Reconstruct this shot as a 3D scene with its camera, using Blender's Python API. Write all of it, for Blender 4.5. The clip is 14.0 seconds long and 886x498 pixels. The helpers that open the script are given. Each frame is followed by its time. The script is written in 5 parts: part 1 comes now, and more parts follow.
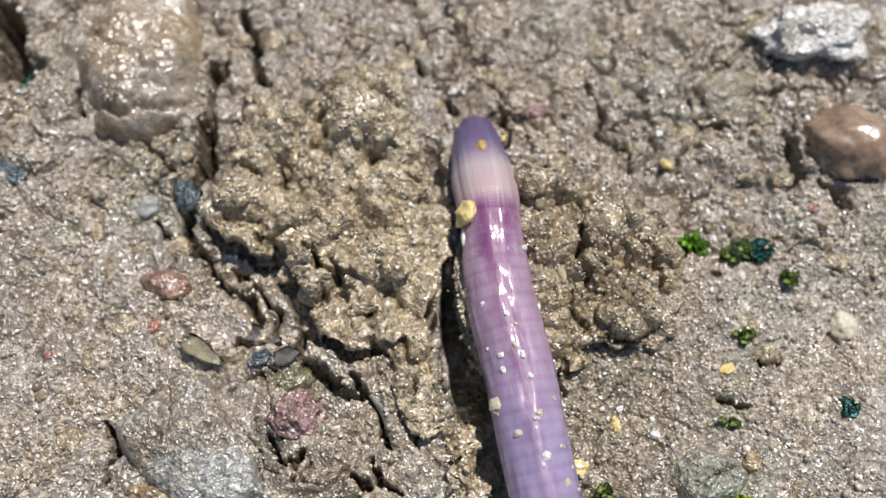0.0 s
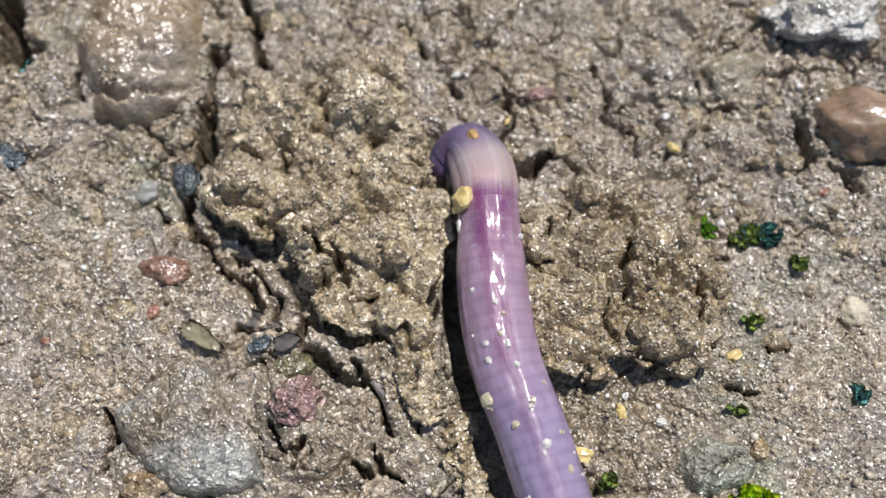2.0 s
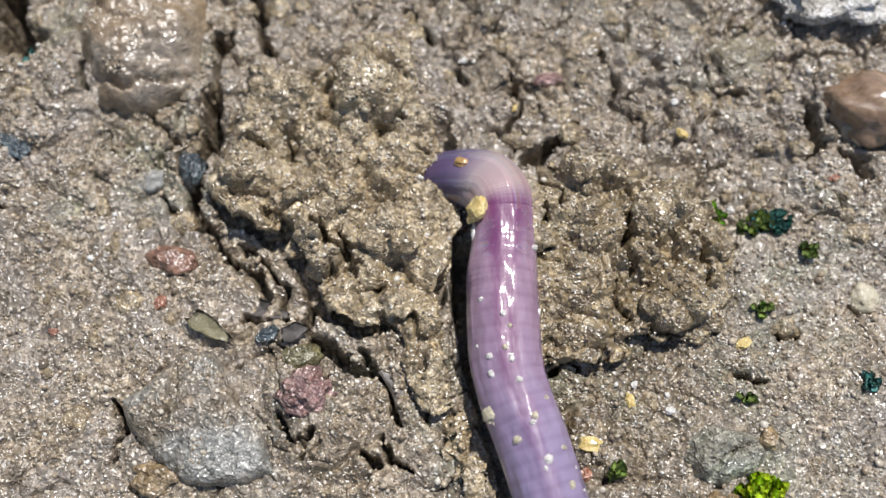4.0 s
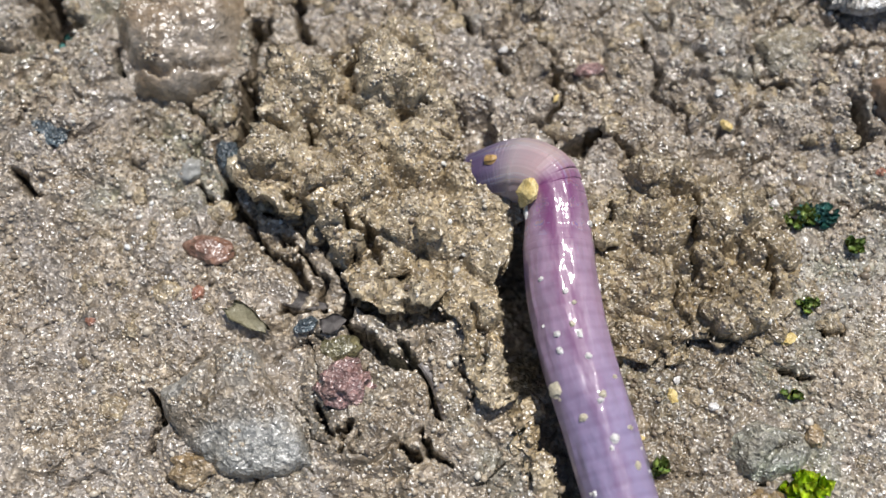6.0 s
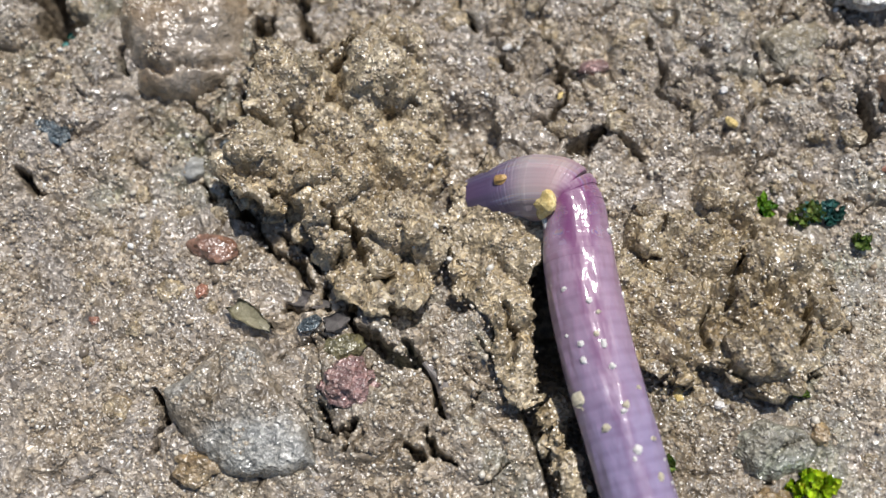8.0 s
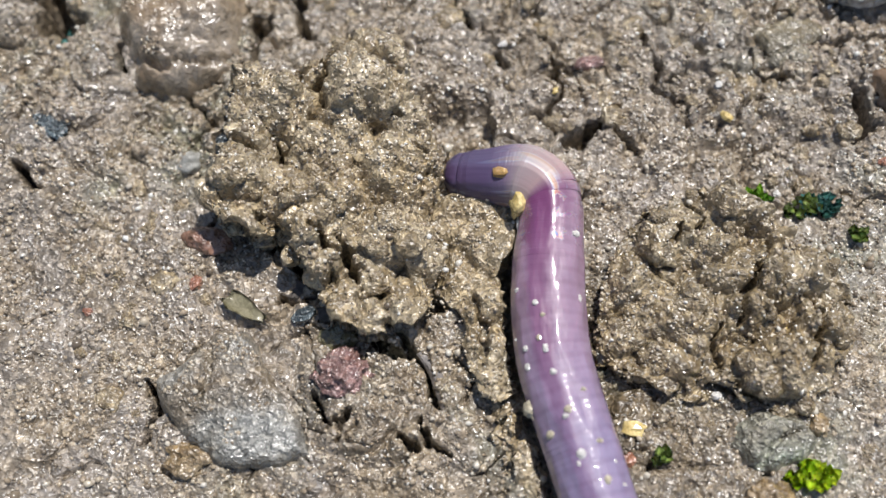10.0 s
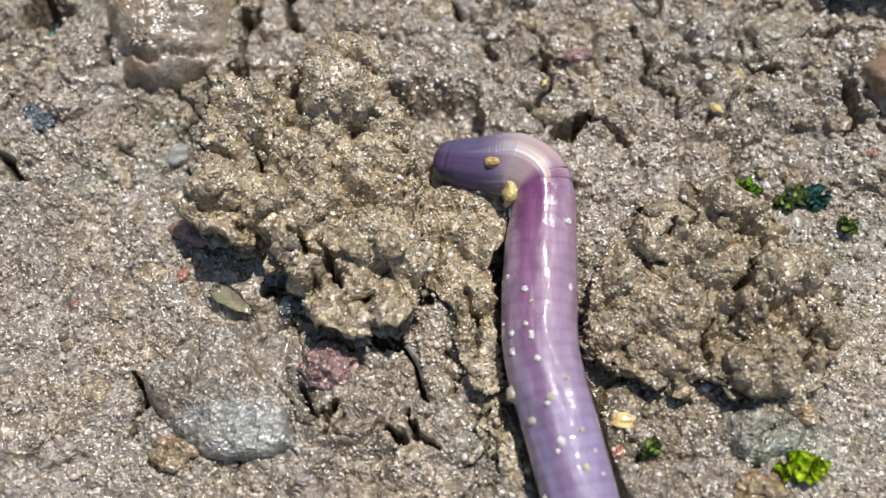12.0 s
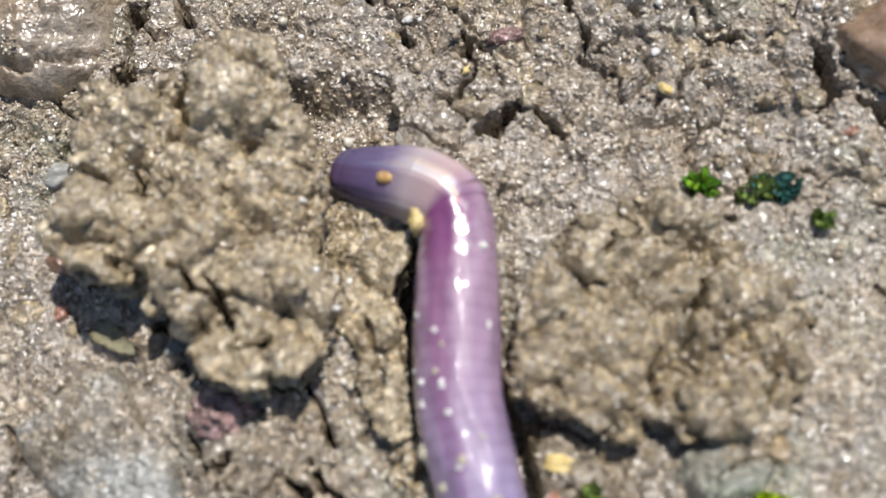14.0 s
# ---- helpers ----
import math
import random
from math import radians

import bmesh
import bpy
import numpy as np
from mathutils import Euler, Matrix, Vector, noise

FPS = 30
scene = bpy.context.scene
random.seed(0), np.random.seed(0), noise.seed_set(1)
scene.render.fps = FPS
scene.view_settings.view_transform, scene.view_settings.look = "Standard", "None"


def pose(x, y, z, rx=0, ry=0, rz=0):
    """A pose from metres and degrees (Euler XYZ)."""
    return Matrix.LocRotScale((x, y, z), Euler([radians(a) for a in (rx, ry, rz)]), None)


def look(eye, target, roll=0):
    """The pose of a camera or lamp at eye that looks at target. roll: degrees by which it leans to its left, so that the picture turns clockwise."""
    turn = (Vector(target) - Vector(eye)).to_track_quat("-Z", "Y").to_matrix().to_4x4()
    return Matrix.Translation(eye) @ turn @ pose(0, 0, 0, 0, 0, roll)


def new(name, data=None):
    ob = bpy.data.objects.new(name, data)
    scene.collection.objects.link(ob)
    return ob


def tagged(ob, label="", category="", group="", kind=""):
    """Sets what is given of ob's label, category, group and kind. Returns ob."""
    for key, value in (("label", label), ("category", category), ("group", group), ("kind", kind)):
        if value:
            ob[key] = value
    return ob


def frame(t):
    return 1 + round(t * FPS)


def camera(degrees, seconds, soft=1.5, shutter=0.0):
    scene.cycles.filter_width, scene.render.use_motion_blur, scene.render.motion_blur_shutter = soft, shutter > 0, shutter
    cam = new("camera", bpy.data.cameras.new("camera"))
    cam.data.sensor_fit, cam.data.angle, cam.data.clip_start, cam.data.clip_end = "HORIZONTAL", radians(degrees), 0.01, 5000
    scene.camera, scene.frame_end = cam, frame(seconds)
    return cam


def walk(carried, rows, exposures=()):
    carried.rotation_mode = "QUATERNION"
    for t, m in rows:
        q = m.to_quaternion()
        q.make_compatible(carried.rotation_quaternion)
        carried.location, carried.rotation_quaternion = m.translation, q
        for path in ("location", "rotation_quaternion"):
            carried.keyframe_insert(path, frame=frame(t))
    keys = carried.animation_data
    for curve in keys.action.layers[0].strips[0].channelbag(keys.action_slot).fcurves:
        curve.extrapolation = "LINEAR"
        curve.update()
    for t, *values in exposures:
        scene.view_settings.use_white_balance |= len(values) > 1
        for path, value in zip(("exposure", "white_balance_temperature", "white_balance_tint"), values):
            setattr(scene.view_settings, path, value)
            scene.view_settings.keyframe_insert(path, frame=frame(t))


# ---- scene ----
# ================= camera =================
cam = camera(45, 14.0)
PATH = [
    (0.0, pose(0.00068, -0.02343, 0.06741, 19.81, -1.08, -0.32)),
    (0.5, pose(0.00042, -0.02331, 0.06773, 19.65, -1.18, -0.23)),
    (1.0, pose(0.00148, -0.02344, 0.06657, 19.58, -0.49, -0.12)),
    (1.5, pose(0.00115, -0.02365, 0.06610, 19.30, -0.18, 0.12)),
    (2.0, pose(0.00139, -0.02354, 0.06624, 19.40, -0.39, -0.15)),
    (2.2, pose(0.00129, -0.02332, 0.06636, 19.21, -0.16, -0.03)),
    (4.3, pose(0.00119, -0.02249, 0.06618, 17.96, -0.01, -0.36)),
    (4.5, pose(0.00071, -0.02264, 0.06614, 18.43, 0.02, -0.08)),
    (5.0, pose(-0.00000, -0.02200, 0.06600, 18.44, 0.00, 0.00)),
    (5.5, pose(-0.00077, -0.02178, 0.06576, 18.21, 0.39, 0.31)),
    (6.0, pose(-0.00052, -0.02208, 0.06550, 17.40, 0.48, 0.31)),
    (6.5, pose(-0.00058, -0.02240, 0.06521, 17.15, 0.39, 0.13)),
    (7.0, pose(0.00010, -0.02196, 0.06520, 17.16, 0.59, 0.04)),
    (7.5, pose(-0.00021, -0.02177, 0.06534, 17.26, 0.78, 0.18)),
    (8.0, pose(-0.00039, -0.02208, 0.06525, 17.36, 0.83, 0.29)),
    (8.2, pose(-0.00035, -0.02225, 0.06517, 17.16, 0.78, 0.25)),
    (10.3, pose(0.00076, -0.02581, 0.06385, 20.11, 1.18, 0.45)),
    (10.5, pose(0.00101, -0.02601, 0.06386, 19.68, 1.17, 0.32)),
    (11.0, pose(0.00037, -0.02653, 0.06356, 19.49, 1.03, 0.39)),
    (11.5, pose(0.00095, -0.02620, 0.06351, 19.79, 0.75, 0.12)),
    (12.0, pose(0.00083, -0.02606, 0.06338, 20.17, 0.97, 0.34)),
    (12.5, pose(0.00023, -0.02576, 0.06294, 19.44, 1.62, 0.67)),
    (13.0, pose(0.00400, -0.02414, 0.06014, 18.61, 1.90, -0.72)),
    (13.5, pose(0.00676, -0.02118, 0.05789, 18.18, 3.80, -1.18)),
    (14.0, pose(0.00911, -0.02070, 0.05546, 18.62, 4.95, -1.26)),
]
walk(cam, PATH, [(0.0, 0.17), (0.7, 0.11), (2.0, 0.06), (8.0, 0.07), (12.5, 0.11), (13.2, 0.18), (14.0, 0.24)])
# a small aperture focused on the soil beside the worm
cam.data.dof.use_dof = True
cam.data.dof.focus_distance = 0.0665
cam.data.dof.aperture_fstop = 25.0

# ================= world, sun =================
MM = 0.001
SUN = Vector((0.22, 0.36, 0.90)).normalized()
world = bpy.data.worlds.new("sky")
scene.world = world
world.use_nodes = True
_w = world.node_tree
_sky = _w.nodes.new("ShaderNodeTexSky")
_sky.sky_type = "NISHITA"
_sky.sun_disc = False
_sky.sun_elevation = math.asin(SUN.z)
_sky.sun_rotation = math.atan2(SUN.x, SUN.y)
_w.links.new(_sky.outputs[0], _w.nodes["Background"].inputs[0])
_w.nodes["Background"].inputs[1].default_value = 0.085
sun_data = bpy.data.lights.new("sun", "SUN")
sun_data.energy = 4.9
sun_data.angle = radians(0.53)
sun_data.color = (1.0, 0.975, 0.95)
sun = new("sun", sun_data)
sun.matrix_world = look(SUN * 2.0, (0, 0, 0))


# ================= materials =================
def material(name):
    m = bpy.data.materials.new(name)
    m.use_nodes = True
    t = m.node_tree
    return m, t, t.nodes["Principled BSDF"]


def node(t, kind, **values):
    n = t.nodes.new(kind)
    for key, value in values.items():
        n.inputs[key].default_value = value
    return n


def coords(t):
    return t.nodes.new("ShaderNodeTexCoord").outputs["Object"]


def noise_node(t, co, scale, detail=4.0, rough=0.6):
    n = node(t, "ShaderNodeTexNoise", Scale=scale, Detail=detail, Roughness=rough)
    t.links.new(co, n.inputs["Vector"])
    return n.outputs["Fac"]


def ramp(t, fac, stops):
    r = t.nodes.new("ShaderNodeValToRGB")
    el = r.color_ramp.elements
    el[0].position, el[0].color = stops[0][0], (*stops[0][1], 1)
    el[1].position, el[1].color = stops[-1][0], (*stops[-1][1], 1)
    for p, c in stops[1:-1]:
        e = el.new(p)
        e.color = (*c, 1)
    t.links.new(fac, r.inputs[0])
    return r.outputs[0]


def mix(t, fac, a, b, mode="MIX"):
    n = t.nodes.new("ShaderNodeMix")
    n.data_type, n.blend_type = "RGBA", mode
    for sock, v in ((n.inputs[0], fac), (n.inputs[6], a), (n.inputs[7], b)):
        if isinstance(v, (int, float)):
            sock.default_value = v
        elif isinstance(v, tuple):
            sock.default_value = (*v, 1)
        else:
            t.links.new(v, sock)
    return n.outputs[2]


def bump(t, bsdf, height, distance, strength=1.0):
    b = node(t, "ShaderNodeBump", Strength=strength, Distance=distance)
    t.links.new(height, b.inputs["Height"])
    t.links.new(b.outputs[0], bsdf.inputs["Normal"])


def soil_material(name, pale, mid, dark, grey, relief=0.00012, grainy=1.0, algae=False, film=(0.29, 0.20), tilt=0.42):
    """Wet sandy clay: stains at two scales, sand speckle, a film of water with fine relief."""
    m, t, b = material(name)
    co = coords(t)
    large = noise_node(t, co, 130, 3)
    fine = noise_node(t, co, 1700, 5, 0.7)
    speck = t.nodes.new("ShaderNodeTexVoronoi")
    speck.inputs["Scale"].default_value = 3300
    # flakes of clay and sand, drawn out unevenly
    jolt = node(t, "ShaderNodeTexNoise", Scale=1500.0, Detail=2.0)
    t.links.new(co, jolt.inputs["Vector"])
    push = t.nodes.new("ShaderNodeVectorMath")
    push.operation = "MULTIPLY_ADD"
    push.inputs[1].default_value = (0.0009, 0.0009, 0.0009)
    t.links.new(jolt.outputs["Color"], push.inputs[0])
    t.links.new(co, push.inputs[2])
    t.links.new(push.outputs[0], speck.inputs["Vector"])
    base = ramp(t, fine, [(0.30, dark), (0.48, mid), (0.68, pale)])
    stain = ramp(t, large, [(0.40, (0, 0, 0)), (0.58, (1, 1, 1))])
    base = mix(t, stain, base, mix(t, 0.7, base, grey))
    if algae:
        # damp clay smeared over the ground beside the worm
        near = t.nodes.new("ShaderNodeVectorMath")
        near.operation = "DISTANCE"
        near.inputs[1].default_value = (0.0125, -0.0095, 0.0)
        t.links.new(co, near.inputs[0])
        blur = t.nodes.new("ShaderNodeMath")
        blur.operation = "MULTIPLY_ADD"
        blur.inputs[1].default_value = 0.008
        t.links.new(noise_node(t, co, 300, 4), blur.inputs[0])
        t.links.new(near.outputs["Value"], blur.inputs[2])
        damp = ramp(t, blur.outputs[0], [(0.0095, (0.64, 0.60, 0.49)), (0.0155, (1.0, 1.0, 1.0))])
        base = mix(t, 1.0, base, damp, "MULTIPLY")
        green = mix(t, 1.0, ramp(t, noise_node(t, co, 260, 4), [(0.46, (0, 0, 0)), (0.66, (0.42,) * 3)]), ramp(t, noise_node(t, co, 55, 1), [(0.50, (0, 0, 0)), (0.60, (1, 1, 1))]), "MULTIPLY")
        base = mix(t, green, base, (0.13, 0.155, 0.075))
    patch = ramp(t, noise_node(t, co, 380, 4, 0.65), [(0.36, (0.66, 0.63, 0.58)), (0.50, (0.93, 0.92, 0.90)), (0.66, (1.06, 1.06, 1.06))])
    base = mix(t, 1.0, base, patch, "MULTIPLY")
    value = t.nodes.new("ShaderNodeSeparateColor")
    t.links.new(speck.outputs["Color"], value.inputs[0])
    tint = mix(t, 0.75 * grainy, base, mix(t, 1.0, base, ramp(t, value.outputs[0], [(0.0, (0.18,) * 3), (0.6, (0.48,) * 3), (0.9, (0.72,) * 3), (1.0, (0.98,) * 3)]), "OVERLAY"))
    t.links.new(tint, b.inputs["Base Color"])
    t.links.new(ramp(t, fine, [(0.3, (0.50,) * 3), (0.7, (0.30,) * 3)]), b.inputs["Roughness"])
    t.links.new(ramp(t, noise_node(t, co, 420, 3), [(0.34, (0.45,) * 3), (0.52, (1.0,) * 3)]), b.inputs["Coat Weight"])
    t.links.new(ramp(t, large, [(0.35, (film[0],) * 3), (0.65, (film[1],) * 3)]), b.inputs["Coat Roughness"])
    b.inputs["Coat IOR"].default_value = 1.8
    add = t.nodes.new("ShaderNodeMath")
    add.operation = "MULTIPLY_ADD"
    add.inputs[1].default_value = 1.5
    t.links.new(noise_node(t, co, 2300, 3, 0.55), add.inputs[0])
    t.links.new(speck.outputs["Distance"], add.inputs[2])
    bump(t, b, add.outputs[0], relief, 1.0)
    # wet flakes and grains, each lying at its own tilt
    flake = t.nodes.new("ShaderNodeTexVoronoi")
    flake.inputs["Scale"].default_value = 3500
    t.links.new(push.outputs[0], flake.inputs["Vector"])
    surface = b.inputs["Normal"].links[0].from_socket
    for amount, socket in ((tilt, "Coat Normal"), (tilt * 0.35, "Normal")):
        lean, sum_, unit = (t.nodes.new("ShaderNodeVectorMath") for _ in range(3))
        lean.operation, sum_.operation, unit.operation = "MULTIPLY_ADD", "ADD", "NORMALIZE"
        lean.inputs[1].default_value = (amount * 2,) * 3
        lean.inputs[2].default_value = (-amount,) * 3
        t.links.new(flake.outputs["Color"], lean.inputs[0])
        t.links.new(lean.outputs[0], sum_.inputs[0])
        t.links.new(surface, sum_.inputs[1])
        t.links.new(sum_.outputs[0], unit.inputs[0])
        t.links.new(unit.outputs[0], b.inputs[socket])
    return m


def grain_material(name, stops, rough=0.22):
    m, t, b = material(name)
    geo = t.nodes.new("ShaderNodeNewGeometry")
    col = ramp(t, geo.outputs["Random Per Island"], stops)
    n = noise_node(t, coords(t), 5200, 3)
    t.links.new(mix(t, 0.35, col, mix(t, 1.0, col, ramp(t, n, [(0.3, (0.35,) * 3), (0.7, (1.0,) * 3)]), "MULTIPLY")), b.inputs["Base Color"])
    b.inputs["Roughness"].default_value = rough
    b.inputs["Coat Weight"].default_value = 1.0
    b.inputs["Coat Roughness"].default_value = 0.14
    return m


def stone_material(name, a, c, rough=0.35, scale=900, wet=0.4, relief=0.00008):
    m, t, b = material(name)
    co = coords(t)
    n1, n2 = noise_node(t, co, scale, 5, 0.65), noise_node(t, co, scale * 5, 3)
    col = ramp(t, n1, [(0.35, a), (0.65, c)])
    t.links.new(mix(t, 0.4, col, mix(t, 1.0, col, ramp(t, n2, [(0.35, (0.25,) * 3), (0.65, (1.0,) * 3)]), "MULTIPLY")), b.inputs["Base Color"])
    b.inputs["Roughness"].default_value = rough
    b.inputs["Coat Weight"].default_value = wet
    b.inputs["Coat Roughness"].default_value = 0.12
    bump(t, b, noise_node(t, co, scale * 4, 5, 0.7), relief)
    return m


def skin_material(name):
    """Moist translucent worm skin: its colour along the body, and a dark vessel along the back as wide and strong as the body carries it."""
    m, t, b = material(name)
    co = coords(t)
    sep = t.nodes.new("ShaderNodeSeparateXYZ")
    t.links.new(co, sep.inputs[0])
    tone, vessel = t.nodes.new("ShaderNodeAttribute"), t.nodes.new("ShaderNodeAttribute")
    tone.attribute_name, vessel.attribute_name = "tone", "vessel"
    lines = t.nodes.new("ShaderNodeSeparateColor")
    t.links.new(vessel.outputs["Color"], lines.inputs[0])
    body = t.nodes.new("ShaderNodeCombineXYZ")
    t.links.new(sep.outputs["X"], body.inputs[0])
    t.links.new(lines.outputs[2], body.inputs[1])
    t.links.new(sep.outputs["Z"], body.inputs[2])
    co = body.outputs[0]
    longwise = t.nodes.new("ShaderNodeVectorMath")
    longwise.operation = "MULTIPLY"
    longwise.inputs[1].default_value = (1.0, 0.35, 1.0)
    t.links.new(co, longwise.inputs[0])
    n = noise_node(t, co, 900, 4)
    base = mix(t, 1.0, tone.outputs["Color"], ramp(t, n, [(0.3, (0.80, 0.78, 0.82)), (0.7, (1.0, 1.0, 1.0))]), "MULTIPLY")

    def calc(op, a, c):
        k = t.nodes.new("ShaderNodeMath")
        k.operation = op
        for sock, v in zip(k.inputs, (a, c)):
            if isinstance(v, (int, float)):
                sock.default_value = v
            elif v is not None:
                t.links.new(v, sock)
        return k.outputs[0]

    wobble = calc("MULTIPLY", calc("SUBTRACT", noise_node(t, co, 600, 3), 0.5), 0.0011)
    away = calc("ABSOLUTE", calc("ADD", sep.outputs["X"], wobble), None)
    width = calc("MULTIPLY", lines.outputs[1], 0.0016)
    near = calc("SUBTRACT", 1.0, calc("DIVIDE", away, width))
    near.node.use_clamp = True
    near = calc("MULTIPLY", near, calc("GREATER_THAN", sep.outputs["Z"], 0.0))
    soft = ramp(t, near, [(0.0, (0, 0, 0)), (0.55, (0.9, 0.9, 0.9))])
    amount = calc("MULTIPLY", soft, lines.outputs[0])
    bands = calc("ADD", calc("MULTIPLY", calc("SINE", calc("ADD", calc("MULTIPLY", lines.outputs[2], 6900.0), calc("MULTIPLY", noise_node(t, co, 700, 2), 2.4)), None), 0.5), 0.5)
    base = mix(t, 1.0, base, ramp(t, bands, [(0.0, (0.88, 0.84, 0.87)), (0.5, (1.0, 1.0, 1.0))]), "MULTIPLY")
    t.links.new(mix(t, amount, base, (0.14, 0.025, 0.105)), b.inputs["Base Color"])
    b.inputs["Roughness"].default_value = 0.5
    # the thin cuticle shimmers in patches behind the collar
    patch = ramp(t, noise_node(t, co, 1500, 2), [(0.50, (0, 0, 0)), (0.62, (1, 1, 1))])
    flank = calc("MULTIPLY", calc("SUBTRACT", calc("ABSOLUTE", sep.outputs["X"], None), 0.0006), 3000.0)
    flank.node.use_clamp = True
    patch = calc("MULTIPLY", patch, flank)
    close = calc("SUBTRACT", 1.0, calc("MULTIPLY", calc("ABSOLUTE", calc("SUBTRACT", lines.outputs[2], 0.0016), None), 480.0))
    close.node.use_clamp = True
    film = calc("MULTIPLY", calc("MULTIPLY", patch, close), calc("ADD", calc("MULTIPLY", noise_node(t, co, 1500, 1), 300.0), 280.0))
    t.links.new(film, b.inputs["Thin Film Thickness"])
    b.inputs["Thin Film IOR"].default_value = 1.9
    b.inputs["Subsurface Weight"].default_value = 0.15
    b.inputs["Subsurface Radius"].default_value = (1.0, 0.45, 0.55)
    b.inputs["Subsurface Scale"].default_value = 0.0004
    t.links.new(ramp(t, calc("ADD", calc("MULTIPLY", lines.outputs[2], 100.0), 0.5), [(0.12, (0.8,) * 3), (0.22, (0.12,) * 3), (0.50, (0.12,) * 3), (0.62, (1.0,) * 3)]), b.inputs["Coat Weight"])
    b.inputs["Coat Roughness"].default_value = 0.08
    add = calc("ADD", calc("MULTIPLY", noise_node(t, longwise.outputs[0], 1300, 2, 0.5), 1.2), calc("MULTIPLY", noise_node(t, longwise.outputs[0], 620, 1), 3.6))
    add = calc("ADD", add, calc("MULTIPLY", bands, 0.07))
    bump(t, b, add, 0.00009, 1.0)
    t.links.new(b.inputs["Normal"].links[0].from_socket, b.inputs["Coat Normal"])
    return m


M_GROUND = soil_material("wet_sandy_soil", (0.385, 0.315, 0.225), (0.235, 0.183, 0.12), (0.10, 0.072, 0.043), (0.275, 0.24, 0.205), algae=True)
M_CLOD = soil_material("wet_clay_clod", (0.51, 0.41, 0.255), (0.33, 0.249, 0.14), (0.138, 0.10, 0.052), (0.365, 0.302, 0.20))
M_DARK_CLOD = soil_material("dark_wet_clay", (0.395, 0.31, 0.178), (0.25, 0.184, 0.097), (0.105, 0.074, 0.037), (0.275, 0.222, 0.138))
M_MUD = soil_material("smooth_wet_mud", (0.32, 0.23, 0.135), (0.24, 0.165, 0.09), (0.13, 0.088, 0.048), (0.29, 0.25, 0.20), 0.00006, 0.4, film=(0.33, 0.22), tilt=0.22)
M_GREY_MUD = soil_material("mud_coated_grey_stone", (0.32, 0.26, 0.185), (0.21, 0.165, 0.11), (0.10, 0.075, 0.045), (0.27, 0.28, 0.265), 0.00014, 0.8)
M_GRAIN = grain_material("sand_grain", [(0.0, (0.13, 0.10, 0.07)), (0.35, (0.31, 0.24, 0.16)), (0.72, (0.48, 0.40, 0.29)), (0.93, (0.60, 0.55, 0.46)), (1.0, (0.75, 0.74, 0.70))])
M_SKIN = skin_material("worm_skin")


# ================= geometry helpers =================
def part(name, mesh, mat, parent=None, label=""):
    """One mesh object under a thing or a part."""
    if isinstance(mesh, bmesh.types.BMesh):
        me = bpy.data.meshes.new(name)
        mesh.to_mesh(me)
        mesh.free()
        mesh = me
    if not mesh.materials:
        mesh.materials.append(mat)
    ob = new(name, mesh)
    if parent is not None:
        ob.parent = parent
    if label:
        ob["label"] = label
    return ob


def mesh_from(name, verts, faces, smooth=True):
    """A mesh from number arrays; faces all have the same number of corners."""
    me = bpy.data.meshes.new(name)
    n, k = faces.shape
    me.vertices.add(len(verts))
    me.vertices.foreach_set("co", np.ascontiguousarray(verts, dtype=np.float32).ravel())
    me.loops.add(n * k)
    me.loops.foreach_set("vertex_index", np.ascontiguousarray(faces, dtype=np.int32).ravel())
    me.polygons.add(n)
    me.polygons.foreach_set("loop_start", np.arange(0, n * k, k, dtype=np.int32))
    me.polygons.foreach_set("use_smooth", np.full(n, smooth))
    me.update(calc_edges=True)
    return me


rng0 = np.random.RandomState(7)
LATTICE = rng0.rand(256, 256)
JIT_X, JIT_Y, CELL = rng0.rand(256, 256), rng0.rand(256, 256), rng0.rand(256, 256)


def vnoise(x, y, size, shift=0):
    """Smooth value noise in 0..1 with lumps of the given size."""
    u, v = x / size + 100.3 + shift * 17.7, y / size + 100.9 + shift * 31.1
    i, j = np.floor(u).astype(int), np.floor(v).astype(int)
    f, g = u - i, v - j
    f, g = f * f * (3 - 2 * f), g * g * (3 - 2 * g)
    a, b = LATTICE[i % 256, j % 256], LATTICE[(i + 1) % 256, j % 256]
    c, d = LATTICE[i % 256, (j + 1) % 256], LATTICE[(i + 1) % 256, (j + 1) % 256]
    return (a * (1 - f) + b * f) * (1 - g) + (c * (1 - f) + d * f) * g


def domes(x, y, size, shift=0):
    """Rounded crumbs packed side by side: height 0..1 of each, uneven from one to the next."""
    u, v = x / size + 50.1 + shift * 7.3, y / size + 50.7 + shift * 3.9
    i0, j0 = np.floor(u).astype(int), np.floor(v).astype(int)
    best = np.full(u.shape, -1.0)
    for di in (-1, 0, 1):
        for dj in (-1, 0, 1):
            i, j = i0 + di, j0 + dj
            a, b = i % 256, j % 256
            px, py = i + 0.15 + 0.7 * JIT_X[a, b], j + 0.15 + 0.7 * JIT_Y[a, b]
            amp, rad = 0.55 + 0.45 * CELL[a, b], 0.55 + 0.45 * JIT_X[b, a]
            d2 = ((u - px) ** 2 + (v - py) ** 2) / rad ** 2
            best = np.maximum(best, amp * np.sqrt(np.clip(1 - d2, 0, 1)))
    return np.clip(best, 0, 1)


def smooth(a, b, x):
    s = np.clip((x - a) / (b - a), 0, 1)
    return s * s * (3 - 2 * s)


